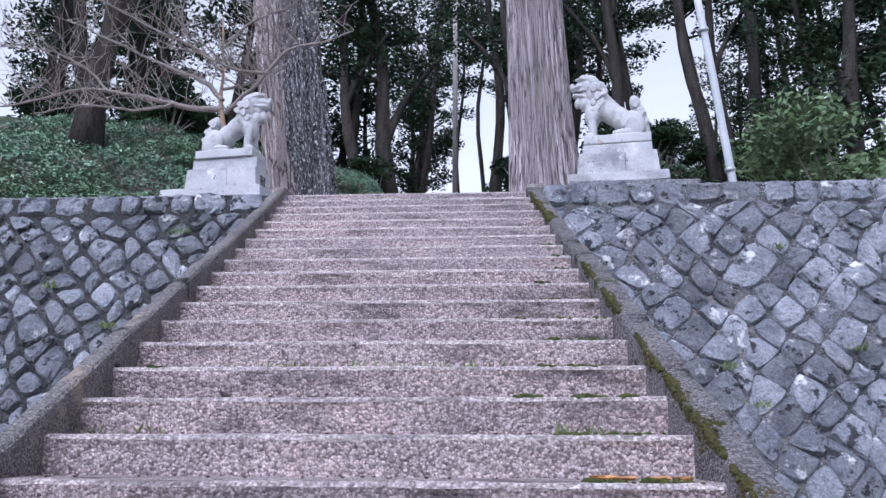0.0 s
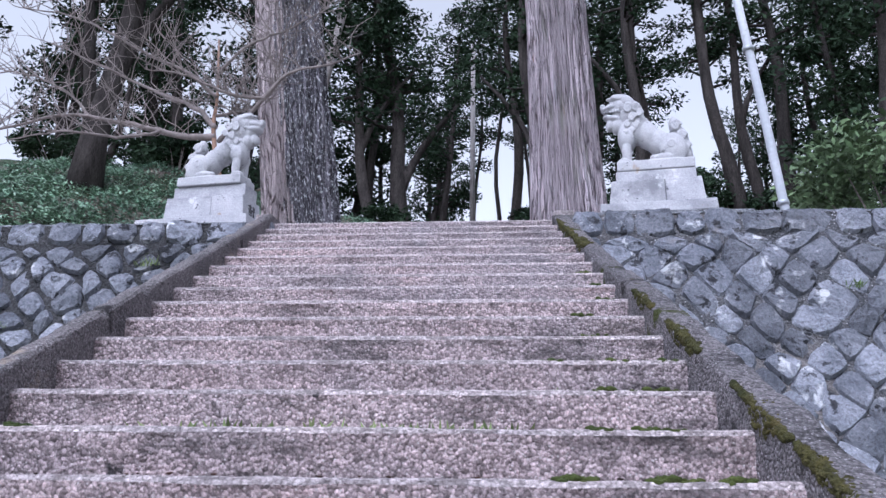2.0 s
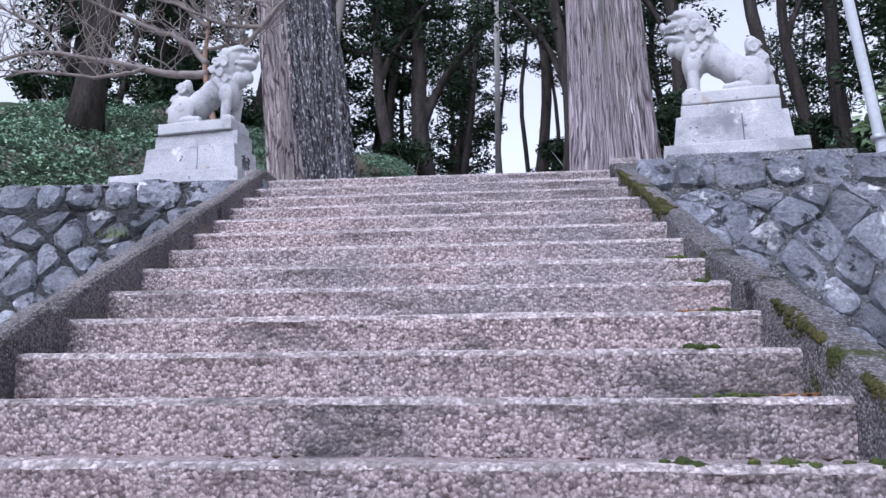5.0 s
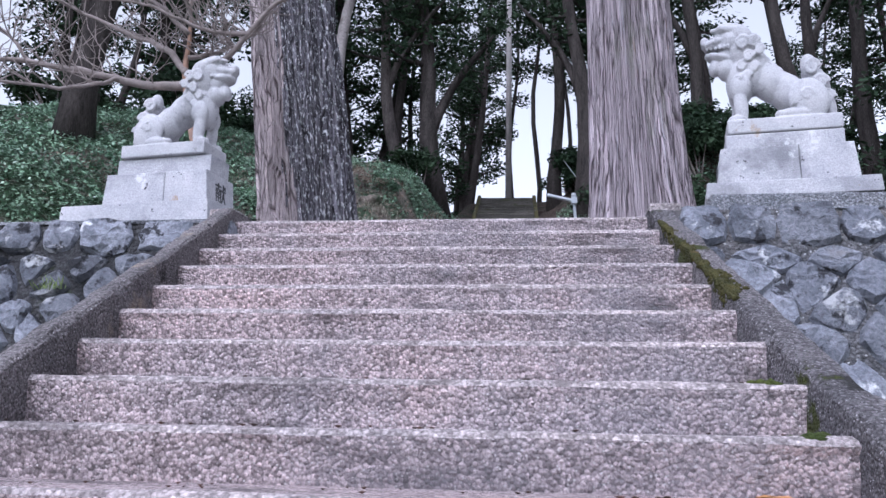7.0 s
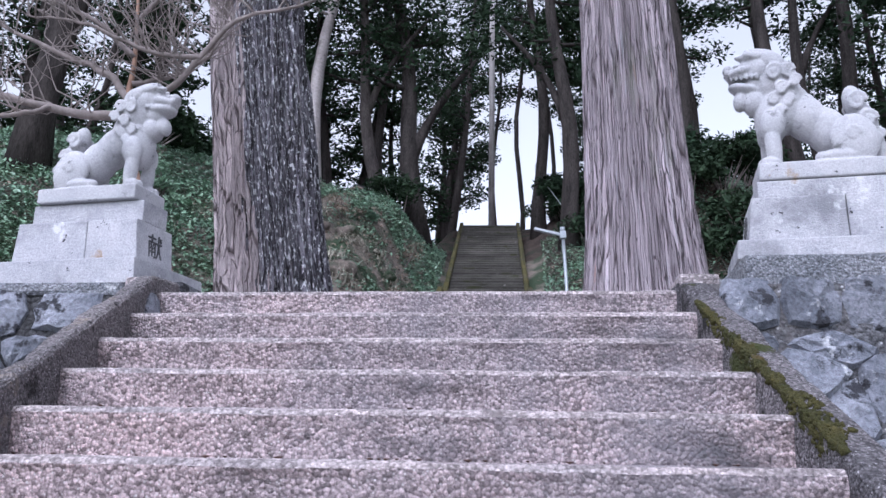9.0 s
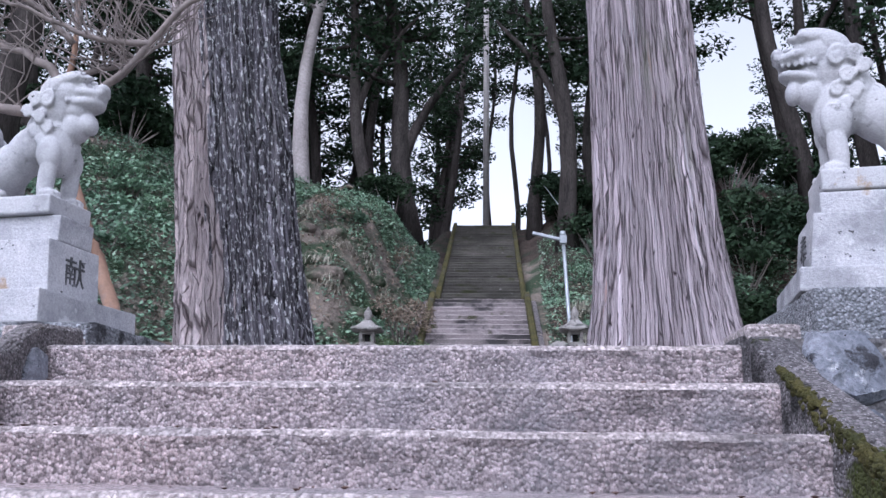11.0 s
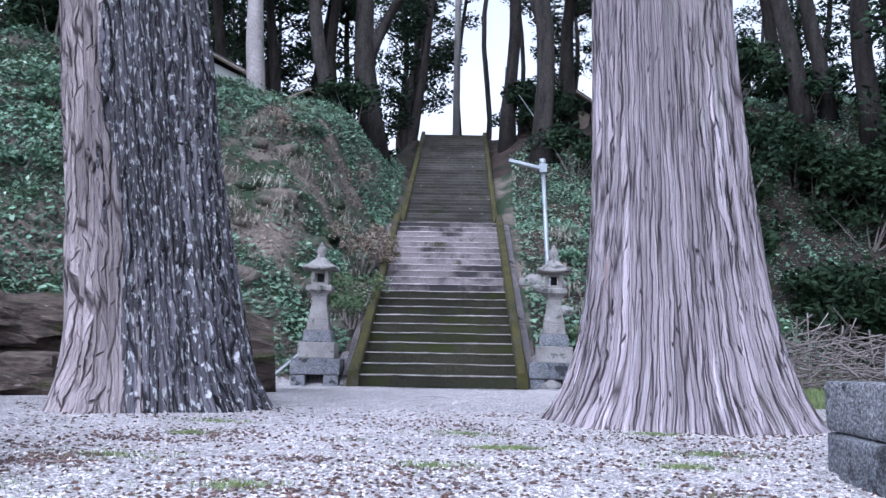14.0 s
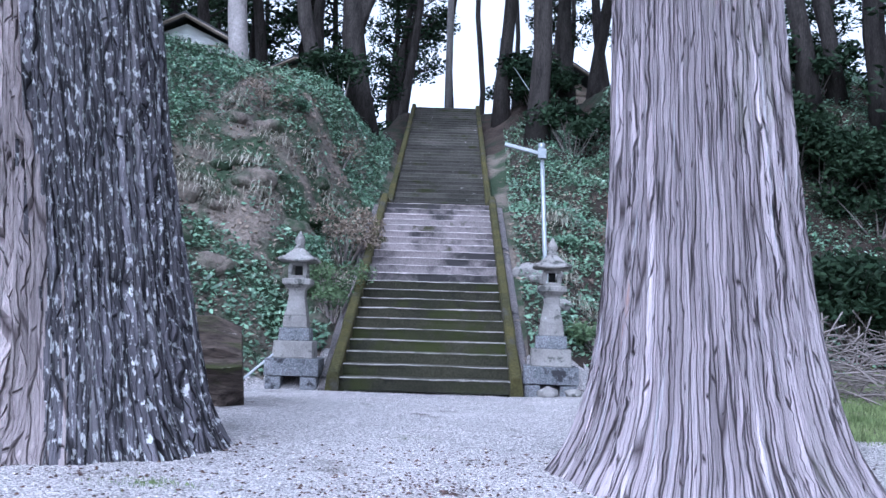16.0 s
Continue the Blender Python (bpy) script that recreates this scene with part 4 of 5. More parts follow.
def carved_character(parent, mark, side, w, y, z):
    """A dark carved character on the side face that looks towards the steps."""
    cu = bpy.data.curves.new("character", "FONT")
    cu.body, cu.size, cu.extrude, cu.align_x, cu.align_y = mark, 0.205, 0.004, "CENTER", "CENTER"
    tmp = new("character", cu)
    me = bpy.data.meshes.new_from_object(tmp)
    bpy.data.objects.remove(tmp)
    ob = part_mesh("carved_character", me, M_CARVED, parent, "dark carved character")
    lean = 3.0
    ob.matrix_basis = pose(side * (w * 0.968 + 0.003), y, z, 90, 0, 90 * side) @ pose(0, 0, 0, -lean, 0, 0)


def pedestal(at, tiers, mark, side, label):
    """tiers: name, half width, front, back, bottom, top, shrink of the top; the middle one is of two stones and carved on its sides."""
    P = thing("statue_pedestal", at, label, "pedestal", "pedestals of the guardian statues", rz=-8)
    for name, w, y0, y1, z0, z1, k in tiers:
        halves = ((-w, w * 0.18), (w * 0.18 + 0.005, w)) if name == "middle_tier" else ((-w, w),)
        for x0, x1 in halves:
            bm = bmesh.new()
            box(bm, x0, x1, y0, y1, z0 + 0.008, z1, 0.012)
            for v in bm.verts:
                if v.co.z > (z0 + z1) / 2:
                    v.co.x *= k
            ob = part(name, bm, M_PEDESTAL, P)
        # recessed strip; joint dirt and the gap's shade are both in its colour
        bm = bmesh.new()
        box(bm, -w + 0.02, w - 0.02, y0 + 0.02, y1 - 0.02, z0 - 0.004, z0 + 0.016)
        part("joint", bm, M_DARK, P, "near-black recessed strip for the joint's dirt and shade")
        if name == "middle_tier":
            carved_character(P, mark, side, w, (y0 + y1) / 2, (z0 + z1) / 2)
    return P


pedestal((2.34, 11.57, TOP), (("base_tier", 0.68, -0.49, 0.45, 0.44, 0.585, 0.985), ("middle_tier", 0.575, -0.27, 0.28, 0.585, 0.952, 0.93), ("upper_tier", 0.48, -0.21, 0.245, 0.952, 1.093, 1.0)), "\u5949", -1,
         "pale granite stepped pedestal under a guardian statue")
pedestal((-3.30, 11.56, TOP), (("base_tier", 0.76, -0.56, 0.39, 0.235, 0.44, 0.985), ("middle_tier", 0.56, -0.26, 0.24, 0.44, 0.82, 0.94), ("upper_tier", 0.50, -0.15, 0.19, 0.82, 1.00, 1.0)), "\u732e", 1,
         "pale granite stepped pedestal spotted with dark lichen")
guardian_statue((2.34, 11.58, TOP + 1.099), -1, True, (0.90, 0.75, 1.04), "pale granite seated guardian beast with open mouth")
guardian_statue((-3.30, 11.58, TOP + 1.006), 1, False, (0.86, 0.70, 0.95), "pale granite seated guardian beast with closed mouth")


def footing(x0, x1, y0, y1, h, label):
    F = thing("statue_footing", ((x0 + x1) / 2, (y0 + y1) / 2, TOP), label, "footing", "footings under the pedestals")
    rr = random.Random(int(x0 * 10))
    w, d = (x1 - x0) / 2, (y1 - y0) / 2
    for z0, z1 in (((-0.1, h * 0.40), (h * 0.40 + 0.004, h)) if h > 0.3 else ((-0.1, h),)):
        cuts = sorted([-d, d] + [rr.uniform(-d * 0.7, d * 0.7) for _ in range(2)])
        for a, b in zip(cuts, cuts[1:]):
            bm = bmesh.new()
            e = rr.uniform(-0.03, 0.03)
            box(bm, -w + e, w - e, a + 0.003, b - 0.003, z0, z1 + (-abs(e) * 0.6 if z1 == h else 0), 0.025)
            for v in bm.verts:
                v.co += Vector((noise.noise(v.co * 5), noise.noise(v.co * 5 + Vector((9, 0, 0))), 0)) * 0.012
            part("block", bm, M_BASE, F)
    return F


footing(1.58, 3.35, 10.95, 12.5, 0.435, "weathered grey concrete blocks under a pedestal")
footing(-4.05, -2.22, 10.75, 12.0, 0.235, "weathered grey concrete blocks under a pedestal")

# ---- bare smooth-barked tree ----
M_SMOOTH = mat("smooth_orange_bark", (0.20, 0.12, 0.085), (0.34, 0.21, 0.15), 1.6, 14, 0.7, 0.4, 0.25, stains=(((0.16, 0.14, 0.14), 1.2, 0.52, 0.1),))
M_TWIG = mat("bare_twigs", (0.13, 0.11, 0.105), (0.26, 0.22, 0.21), 2.0, 14, 0.85, 0.3, 0.3)


def resample(pts, n):
    """A smooth run of n points through pts."""
    p = [Vector(v) for v in pts]
    out = []
    for i in range(n):
        u = i / (n - 1) * (len(p) - 1)
        k = min(int(u), len(p) - 2)
        f = u - k
        p0, p1, p2, p3 = p[max(k - 1, 0)], p[k], p[k + 1], p[min(k + 2, len(p) - 1)]
        out.append(0.5 * ((2 * p1) + (p2 - p0) * f + (2 * p0 - 5 * p1 + 4 * p2 - p3) * f * f + (3 * p1 - p0 - 3 * p2 + p3) * f ** 3))
    return out


def bare_tree():
    T = thing("bare_tree", (-3.22, 13.4, TOP), "bare smooth orange-barked tree with long crooked branches", "tree")
    org = Vector((-3.22, 13.4, TOP))
    rr = random.Random(21)
    limbs = [
        ([(-3.36, 13.4, 4.0), (-3.44, 13.4, 4.8), (-3.60, 13.42, 5.2), (-3.76, 13.4, 5.6), (-3.98, 13.38, 6.15), (-4.15, 13.4, 6.95), (-4.16, 13.45, 7.5), (-4.25, 13.5, 8.6)], 0.082, 0.016),
        ([(-4.1, 13.4, 6.8), (-4.5, 13.3, 6.76), (-5.0, 13.2, 6.85), (-5.6, 13.1, 6.95), (-6.4, 13.0, 7.05), (-7.3, 13.0, 6.85), (-8.0, 13.0, 6.75)], 0.060, 0.012),
        ([(-4.12, 13.4, 6.95), (-4.5, 13.5, 7.35), (-5.1, 13.6, 7.65), (-6.0, 13.6, 8.1), (-7.2, 13.6, 8.7)], 0.050, 0.010),
        ([(-4.05, 13.4, 6.7), (-3.8, 13.35, 6.95), (-3.56, 13.3, 7.13), (-3.36, 13.3, 7.38), (-3.07, 13.3, 7.74), (-2.79, 13.3, 7.9), (-2.35, 13.3, 7.95), (-1.9, 13.3, 8.15)], 0.045, 0.014),
        ([(-4.9, 13.2, 6.82), (-5.4, 12.9, 6.6), (-6.2, 12.7, 6.62), (-7.0, 12.6, 6.45)], 0.030, 0.008),
        ([(-4.13, 13.4, 7.17), (-3.75, 13.6, 7.35), (-3.4, 13.8, 7.75), (-3.3, 13.9, 8.4)], 0.030, 0.008),
        ([(-4.16, 13.45, 7.5), (-4.7, 13.5, 8.0), (-5.4, 13.5, 8.35), (-6.6, 13.4, 9.0), (-7.6, 13.3, 9.2)], 0.035, 0.009),
        ([(-4.2, 13.5, 8.0), (-3.7, 13.5, 8.5), (-3.1, 13.5, 8.75), (-2.2, 13.4, 9.2)], 0.030, 0.008),
        ([(-6.0, 13.1, 7.0), (-6.6, 13.3, 7.6), (-7.4, 13.4, 8.0), (-8.3, 13.4, 8.1)], 0.025, 0.008),
        ([(-3.36, 13.3, 7.40), (-3.9, 13.2, 7.45), (-4.6, 13.1, 7.75), (-5.2, 13.0, 7.80)], 0.035, 0.010),
    ]
    for i, (pts, r0, r1) in enumerate(limbs):
        v, f = [], []
        n = 26
        run = resample([Vector(p) - org for p in pts], n)
        run = [p + Vector((0, 0.03 * noise.noise((k * 0.4, i, 0)), 0.035 * noise.noise((k * 0.5, i, 5)))) for k, p in enumerate(run)]
        tube(v, f, run, [r0 + (r1 - r0) * k / (n - 1) for k in range(n)], 10, i, 0.15)
        part_mesh("trunk" if i == 0 else "branch", mesh_of("branch", v, f), M_SMOOTH if i == 0 else M_TWIG, T, smooth=True)
        if i:
            v, f = [], []
            for _ in range(38):
                p = run[rr.randrange(4, n)]
                d = Vector((rr.uniform(-1, 0.5), rr.uniform(-0.6, 0.6), rr.uniform(0.1, 1.0))).normalized()
                tw = [p]
                for _ in range(6):
                    d = (d + Vector((rr.uniform(-0.5, 0.5), rr.uniform(-0.5, 0.5), rr.uniform(-0.25, 0.4)))).normalized()
                    tw.append(tw[-1] + d * rr.uniform(0.10, 0.27))
                tube(v, f, tw, [0.010 - 0.0013 * k for k in range(7)], 4)
                d2 = Vector((rr.uniform(-1, 1), rr.uniform(-1, 1), rr.uniform(0, 1))).normalized()
                tube(v, f, [tw[3], tw[3] + d2 * 0.15, tw[3] + d2 * 0.3 + Vector((0, 0, 0.06))], [0.006, 0.005, 0.003], 4)
            tagged(part_mesh("twig_spray", mesh_of("twig_spray", v, f), M_TWIG, T), kind="stuff")


bare_tree()

# ---- poles ----
M_STEEL = mat("galvanised_steel", (0.30, 0.32, 0.35), (0.42, 0.44, 0.47), 2.0, 30, 0.45, 0.1, 0.12, metal=0.6)
M_PAINT = mat("pale_pole_paint", (0.36, 0.38, 0.42), (0.48, 0.49, 0.53), 1.5, 20, 0.6, 0.15, 0.12, stains=(((0.3, 0.3, 0.3), 3, 0.62, 0.1),))


def tube_part(name, pts, radii, material, parent, label="", n=14):
    v, f = [], []
    tube(v, f, pts, radii, n)
    return part_mesh(name, mesh_of(name, v, f), material, parent, label, smooth=True)


pole = thing("leaning_pole", (4.30, 12.6, TOP), "pale grey metal pole leaning behind the wall", "pole")
tube_part("shaft", [(0, 0, -0.3), (-0.09, 0, 0.95), (-0.26, 0, 2.6), (-1.05, 0, 9.5)], [0.066, 0.063, 0.06, 0.052], M_PAINT, pole)
for z in (1.05, 3.4, 5.2):
    x = -0.105 * z
    tube_part("clamp", [(x, 0, z), (x - 0.006, 0, z + 0.06)], [0.085, 0.085], M_STEEL, pole)

lamp = thing("lamp_post", (1.07, 23.25, 4.2), "slim galvanised lamp post with a slanting arm", "lamp post")
tube_part("shaft", [(0, 0, -0.2), (-0.10, 0, 1.8), (-0.21, 0, 3.95)], [0.045, 0.04, 0.036], M_STEEL, lamp)
tube_part("cap", [(-0.21, 0, 3.92), (-0.213, 0, 4.04)], [0.06, 0.055], M_STEEL, lamp)
bm = bmesh.new()
box(bm, -0.62, 0.0, -0.055, 0.055, -0.03, 0.03, 0.015)
head = part("luminaire", bm, M_PAINT, lamp, "long pale lamp head, unlit")
head.matrix_basis = pose(-0.22, 0, 3.86, 0, 14, 0)
bm = bmesh.new()
box(bm, -0.07, 0.07, -0.07, 0.07, 0, 0.16, 0.01)
jb = part("bracket", bm, M_STEEL, lamp)
jb.location = (-0.205, 0, 3.78)

M_POLE = mat("weathered_pole", (0.24, 0.22, 0.22), (0.34, 0.32, 0.32), 1.5, 20, 0.85, 0.3, 0.25)
upole = thing("utility_pole", (-1.84, 47.2, 14.4), "straight pale concrete utility pole at the stair head", "utility pole")
tube_part("shaft", [(0, 0, -0.5), (0, 0, 14)], [0.17, 0.13], M_POLE, upole)
post = thing("wire_post", (0.42, 44.5, 14.2), "thin grey post with a stay wire", "post")
tube_part("shaft", [(0, 0, -0.4), (0.02, 0, 3.2)], [0.04, 0.035], M_STEEL, post)
tube_part("stay_wire", [(0.02, 0, 2.6), (0.6, -3, 0.9), (1.1, -6.2, -1.0)], [0.015, 0.015, 0.015], M_STEEL, post, n=6)

# ---- log pile, brush and stones ----
M_ROT = mat("rotten_wood", (0.018, 0.013, 0.011), (0.13, 0.10, 0.085), 2.6, 7, 0.95, 1.0, 0.55, stretch=(0.6, 3, 3), stains=(((0.05, 0.055, 0.02), 1.5, 0.55, 0.1), ((0.02, 0.015, 0.015), 3, 0.6, 0.08), ((0.34, 0.30, 0.27), 2.4, 0.64, 0.05)), bump_size=0.05)


def rotten_log(name, a, b, r, seed, label):
    L = thing(name, a, label, "log", "rotting logs at the foot of the bank")
    v, f = [], []
    d = Vector(b) - Vector(a)
    n = 22
    pts = [d * (k / (n - 1)) + Vector((0, 0.08 * noise.noise((k * 0.3, seed, 0)), 0.08 * noise.noise((k * 0.3, seed, 4)))) for k in range(n)]
    base = len(v)
    tube(v, f, pts, [r * (1 + 0.18 * noise.noise((k * 0.5, seed, 9))) for k in range(n)], 28, seed, 0.5)
    for i, p in enumerate(v):
        k = noise.noise((p.x * 1.2, p.y * 6 + seed, p.z * 6)) * 0.10 + abs(noise.noise((p.x * 0.8 + seed, p.y * 9, p.z * 9))) * 0.16
        q = pts[min(i // 28, n - 1)]
        out = Vector(p) - q
        v[i] = q + out * (1 + k / max(out.length, 0.05))
    part_mesh("trunk", mesh_of("log", v, f), M_ROT, L)
    return L


rotten_log("rotten_log", (-9.0, 18.2, 4.45), (-2.95, 19.6, 4.62), 0.42, 2, "rotting mossy brown log on the ground")
rotten_log("rotten_log", (-8.5, 17.6, 5.05), (-4.4, 18.7, 5.0), 0.26, 5, "rotting pale split log lying on another log")
rotten_log("rotten_log", (-8.2, 17.2, 4.4), (-4.9, 17.7, 4.35), 0.22, 8, "rotting mossy brown log on the ground")

rr = random.Random(31)
v, f = [], []
for _ in range(380):
    c = Vector((rr.uniform(3.6, 9.5), rr.uniform(22.6, 25.2), 0))
    c.z = ground_height(c.x, c.y) + rr.random() ** 1.6 * 1.15 * (1 - abs(c.x - 6.3) / 4.2)
    d = Vector((rr.gauss(0, 1), rr.gauss(0, 0.6), rr.gauss(0, 0.35))).normalized()
    s = rr.uniform(0.4, 1.3)
    tube(v, f, [c - d * s, c + Vector((0, 0, rr.uniform(0.0, 0.25))), c + d * s + Vector((0, 0, rr.uniform(-0.3, 0.2)))], [0.016, 0.011, 0.004], 4)
tagged(part_mesh("brush_pile", mesh_of("brush_pile", v, f), M_TWIG), "tangled heap of bare grey cut branches", "brush pile", kind="stuff")


def rock(at, r, seed, material, label, name="rock"):
    bm = bmesh.new()
    bmesh.ops.create_icosphere(bm, subdivisions=3, radius=1.0)
    for q in bm.verts:
        k = 1 + 0.35 * noise.noise(q.co * 1.3 + Vector((seed, 0, 0))) + 0.12 * noise.noise(q.co * 4 + Vector((seed, 3, 0)))
        q.co = Vector((q.co.x * r[0], q.co.y * r[1], q.co.z * r[2])) * k
    ob = part(name, bm, material, smooth=True)
    ob.matrix_basis = pose(*at, 0, 0, seed * 40)
    return tagged(ob, label, "rock")


for i, (x, y, r) in enumerate(((0.95, 22.0, 0.17), (1.32, 22.05, 0.15))):
    rock((x, y, TOP + 0.05), (r, r * 0.8, r * 0.55), i + 1, M_LANTERN, "rounded pale stone beside the lantern base", "stone")
for i in range(26):
    x, y = rr.uniform(-6.2, -2.9), rr.uniform(23.6, 29)
    s = rr.uniform(0.15, 0.45)
    rock((x, y, ground_height(x, y) - 0.05), (s, s * 0.9, s * 0.7), i + 5, M_SOIL, "weathered earthy rock in the eroded bank")
for i in range(5):
    x, y = rr.uniform(0.7, 1.5), rr.uniform(25.5, 28)
    s = rr.uniform(0.15, 0.4)
    rock((x, y, ground_height(x, y) - 0.03), (s, s * 0.9, s * 0.6), i + 40, M_LANTERN, "pale rock beside the upper steps")
tube_ob = thing("stick", (-3.75, 22.1, TOP), "pale bare stick leaning by the lantern base", "stick")
tube_part("shaft", [(0, 0, 0.0), (0.5, 0.35, 0.5)], [0.02, 0.018], M_PAINT, tube_ob, n=8)

# ---- shrubs, ivy and grass ----
M_SHRUB = mat("shrub_leaves", (0.06, 0.10, 0.045), (0.12, 0.17, 0.085), 1.0, 6, 0.6, 0, 0.35, island=0.5)
M_IVY = mat("ivy_leaves", (0.08, 0.155, 0.10), (0.17, 0.26, 0.17), 0.6, 6, 0.35, 0, 0.35, island=0.55, gloss=0.5)
M_DRY = mat("dry_undergrowth", (0.14, 0.11, 0.09), (0.24, 0.19, 0.15), 1.0, 8, 0.9, 0, 0.3, island=0.5)
M_BLADE = mat("grass_blades", (0.10, 0.15, 0.05), (0.21, 0.25, 0.11), 0.8, 8, 0.7, 0, 0.3, island=0.4)


def shrub(at, r, h, leaves, leaf, seed, label, group="", leafmat=None):
    rr = random.Random(seed)
    S = thing("shrub", at, label, "shrub", group)
    v, f, lv, lf = [], [], [], []
    for k in range(max(7, int(r * 9))):
        a, q = rr.uniform(0, 6.28), r * math.sqrt(rr.random()) * 0.85
        tip = Vector((math.cos(a) * q, math.sin(a) * q, h * (0.30 + 0.62 * rr.random()) * (1 - 0.45 * (q / r) ** 2)))
        tube(v, f, [(tip.x * 0.15, tip.y * 0.15, -0.1), tip * 0.55 + Vector((0, 0, -0.05 * h)), tip], [0.03, 0.018, 0.006], 5)
        leaf_cloud(lv, lf, tip, r * rr.uniform(0.28, 0.45), leaves, rr, leaf, 0.75)
    part_mesh("stem", mesh_of("stem", v, f), M_TWIG, S)
    part_mesh("foliage", mesh_of("foliage", lv, lf), leafmat or M_SHRUB, S)
    return S


shrub((6.7, 14.3, TOP), 1.8, 3.4, 460, 0.075, 1, "dense rounded evergreen shrub behind the wall")
shrub((9.4, 14.8, TOP), 1.8, 3.2, 380, 0.08, 2, "dense rounded evergreen shrub behind the wall")
shrub((-2.75, 24.6, ground_height(-2.75, 24.6)), 0.85, 1.5, 380, 0.035, 3, "fine-twigged grey-green shrub beside the upper steps")
shrub((-3.0, 27.2, ground_height(-3.0, 27.2)), 0.9, 1.5, 260, 0.04, 4, "fine-twigged grey-green shrub beside the upper steps", leafmat=M_DRY)
shrub((2.2, 25.2, ground_height(2.2, 25.2)), 0.8, 0.9, 260, 0.06, 5, "low glossy green shrub on the bank")
rb = random.Random(19)
for k in range(22):
    x = rb.uniform(-10, -3.4) if k < 14 else rb.uniform(1.6, 8)
    y = foot_of_bank(x) + rb.uniform(0.8, 11)
    r = rb.uniform(0.45, 1.0)
    dry = k % 5 == 0
    shrub((x, y, ground_height(x, y) - 0.1), r, r * 0.85, 130, 0.04 if dry else 0.055, 90 + k, "dry brown tuft of stems on the bank" if dry else "leafy green creeper mound on the bank", "plants on the bank", M_DRY if dry else M_IVY)
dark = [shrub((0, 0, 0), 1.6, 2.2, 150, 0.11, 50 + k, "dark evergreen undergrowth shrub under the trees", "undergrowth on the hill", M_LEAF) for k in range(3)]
rr = random.Random(77)
places = []
for _ in range(62):
    x, y = rr.uniform(-24, 24), rr.uniform(41.5, 52)
    if abs(x - (S2_X + S2_SLANT * (y - S2_Y))) > 2.9 and not (x > 2.5 and x < 7 and rr.random() < 0.7):
        places.append((x, y))
for _ in range(9):
    places.append((rr.uniform(-22, -9), rr.uniform(24, 34)))
for _ in range(54):
    places.append((rr.uniform(4.5, 20), rr.uniform(29, 37.5)))
places += [(-4.9, 36.8), (2.9, 38.0)]
places = [c for c in places if not (c[1] > 38 and (abs(c[0] - 0.6 - 0.145 * c[1]) < 0.05 * c[1] or abs(c[0] - 0.6 + 0.035 * c[1]) < 0.05 * c[1]))]
for i, (x, y) in enumerate(places):
    c = copy_thing(dark[i % 3], pose(x, y, ground_height(x, y) - 0.05, 0, 0, rr.uniform(0, 360)))
for d in dark:
    for c in list(d.children):
        bpy.data.objects.remove(c)
    bpy.data.objects.remove(d)


def leaf_carpet(name, count, x0, x1, y0, y1, size, lift, material, label, category, seed, keep):
    """Leaves lying over the bank, as one stuff object."""
    rr = random.Random(seed)
    v, f = [], []
    while len(f) < count:
        x, y = rr.uniform(x0, x1), rr.uniform(y0, y1)
        d = y - foot_of_bank(x)
        k = noise.noise((x * 0.5, y * 0.5, 20)) + 0.5 * noise.noise((x * 1.7, y * 1.7, 3))
        if d < 0.1 or rr.random() > keep(x, y, k) or abs(x - (S2_X + S2_SLANT * (y - S2_Y))) < 1.75:
            count -= 0.25
            continue
        c = Vector((x, y, ground_height(x, y) + rr.random() ** 1.5 * lift * (0.7 + 0.9 * max(0, noise.noise((x * 2.2, y * 2.2, 8))))))
        u = Vector((rr.gauss(0, 1), rr.gauss(0, 1), rr.gauss(0, 0.5))).normalized()
        w = u.cross(Vector((rr.gauss(0, 0.5), rr.gauss(-0.5, 0.5), 1))).normalized()
        s = size * rr.uniform(0.55, 1.4)
        o = len(v)
        v += [c - u * s, c + w * s * 0.55 - u * s * 0.2, c + u * s, c - w * s * 0.55 - u * s * 0.2]
        f.append((o, o + 1, o + 2, o + 3))
    ob = part_mesh(name, mesh_of(name, v, f), material)
    return tagged(ob, label, category, kind="stuff")


def eroded(x, y):
    return -6.4 < x < -2.2 and 24.6 < y < 31.5 - 0.5 * (x + 4)


leaf_carpet("ivy", 150000, -15, -2, 12.5, 40, 0.052, 0.30, M_IVY, "glossy ivy and ground creepers covering the bank", "ivy", 1,
            lambda x, y, k: (0.03 if k < 0.15 else 0.35) if eroded(x, y) else (1.0 if k > -0.35 else 0.3))
leaf_carpet("ivy", 55000, 0.6, 16, 22.5, 41, 0.055, 0.32, M_IVY, "ivy and creepers on the shaded bank", "ivy", 2, lambda x, y, k: 0.8 if k > -0.1 else 0.25)
leaf_carpet("dry_leaves", 16000, -12, 12, 17, 36, 0.05, 0.12, M_DRY, "brown leaf litter and dry stems on the bank", "leaf litter", 3, lambda x, y, k: 1.0 if (eroded(x, y) or k < -0.1) else 0.15)


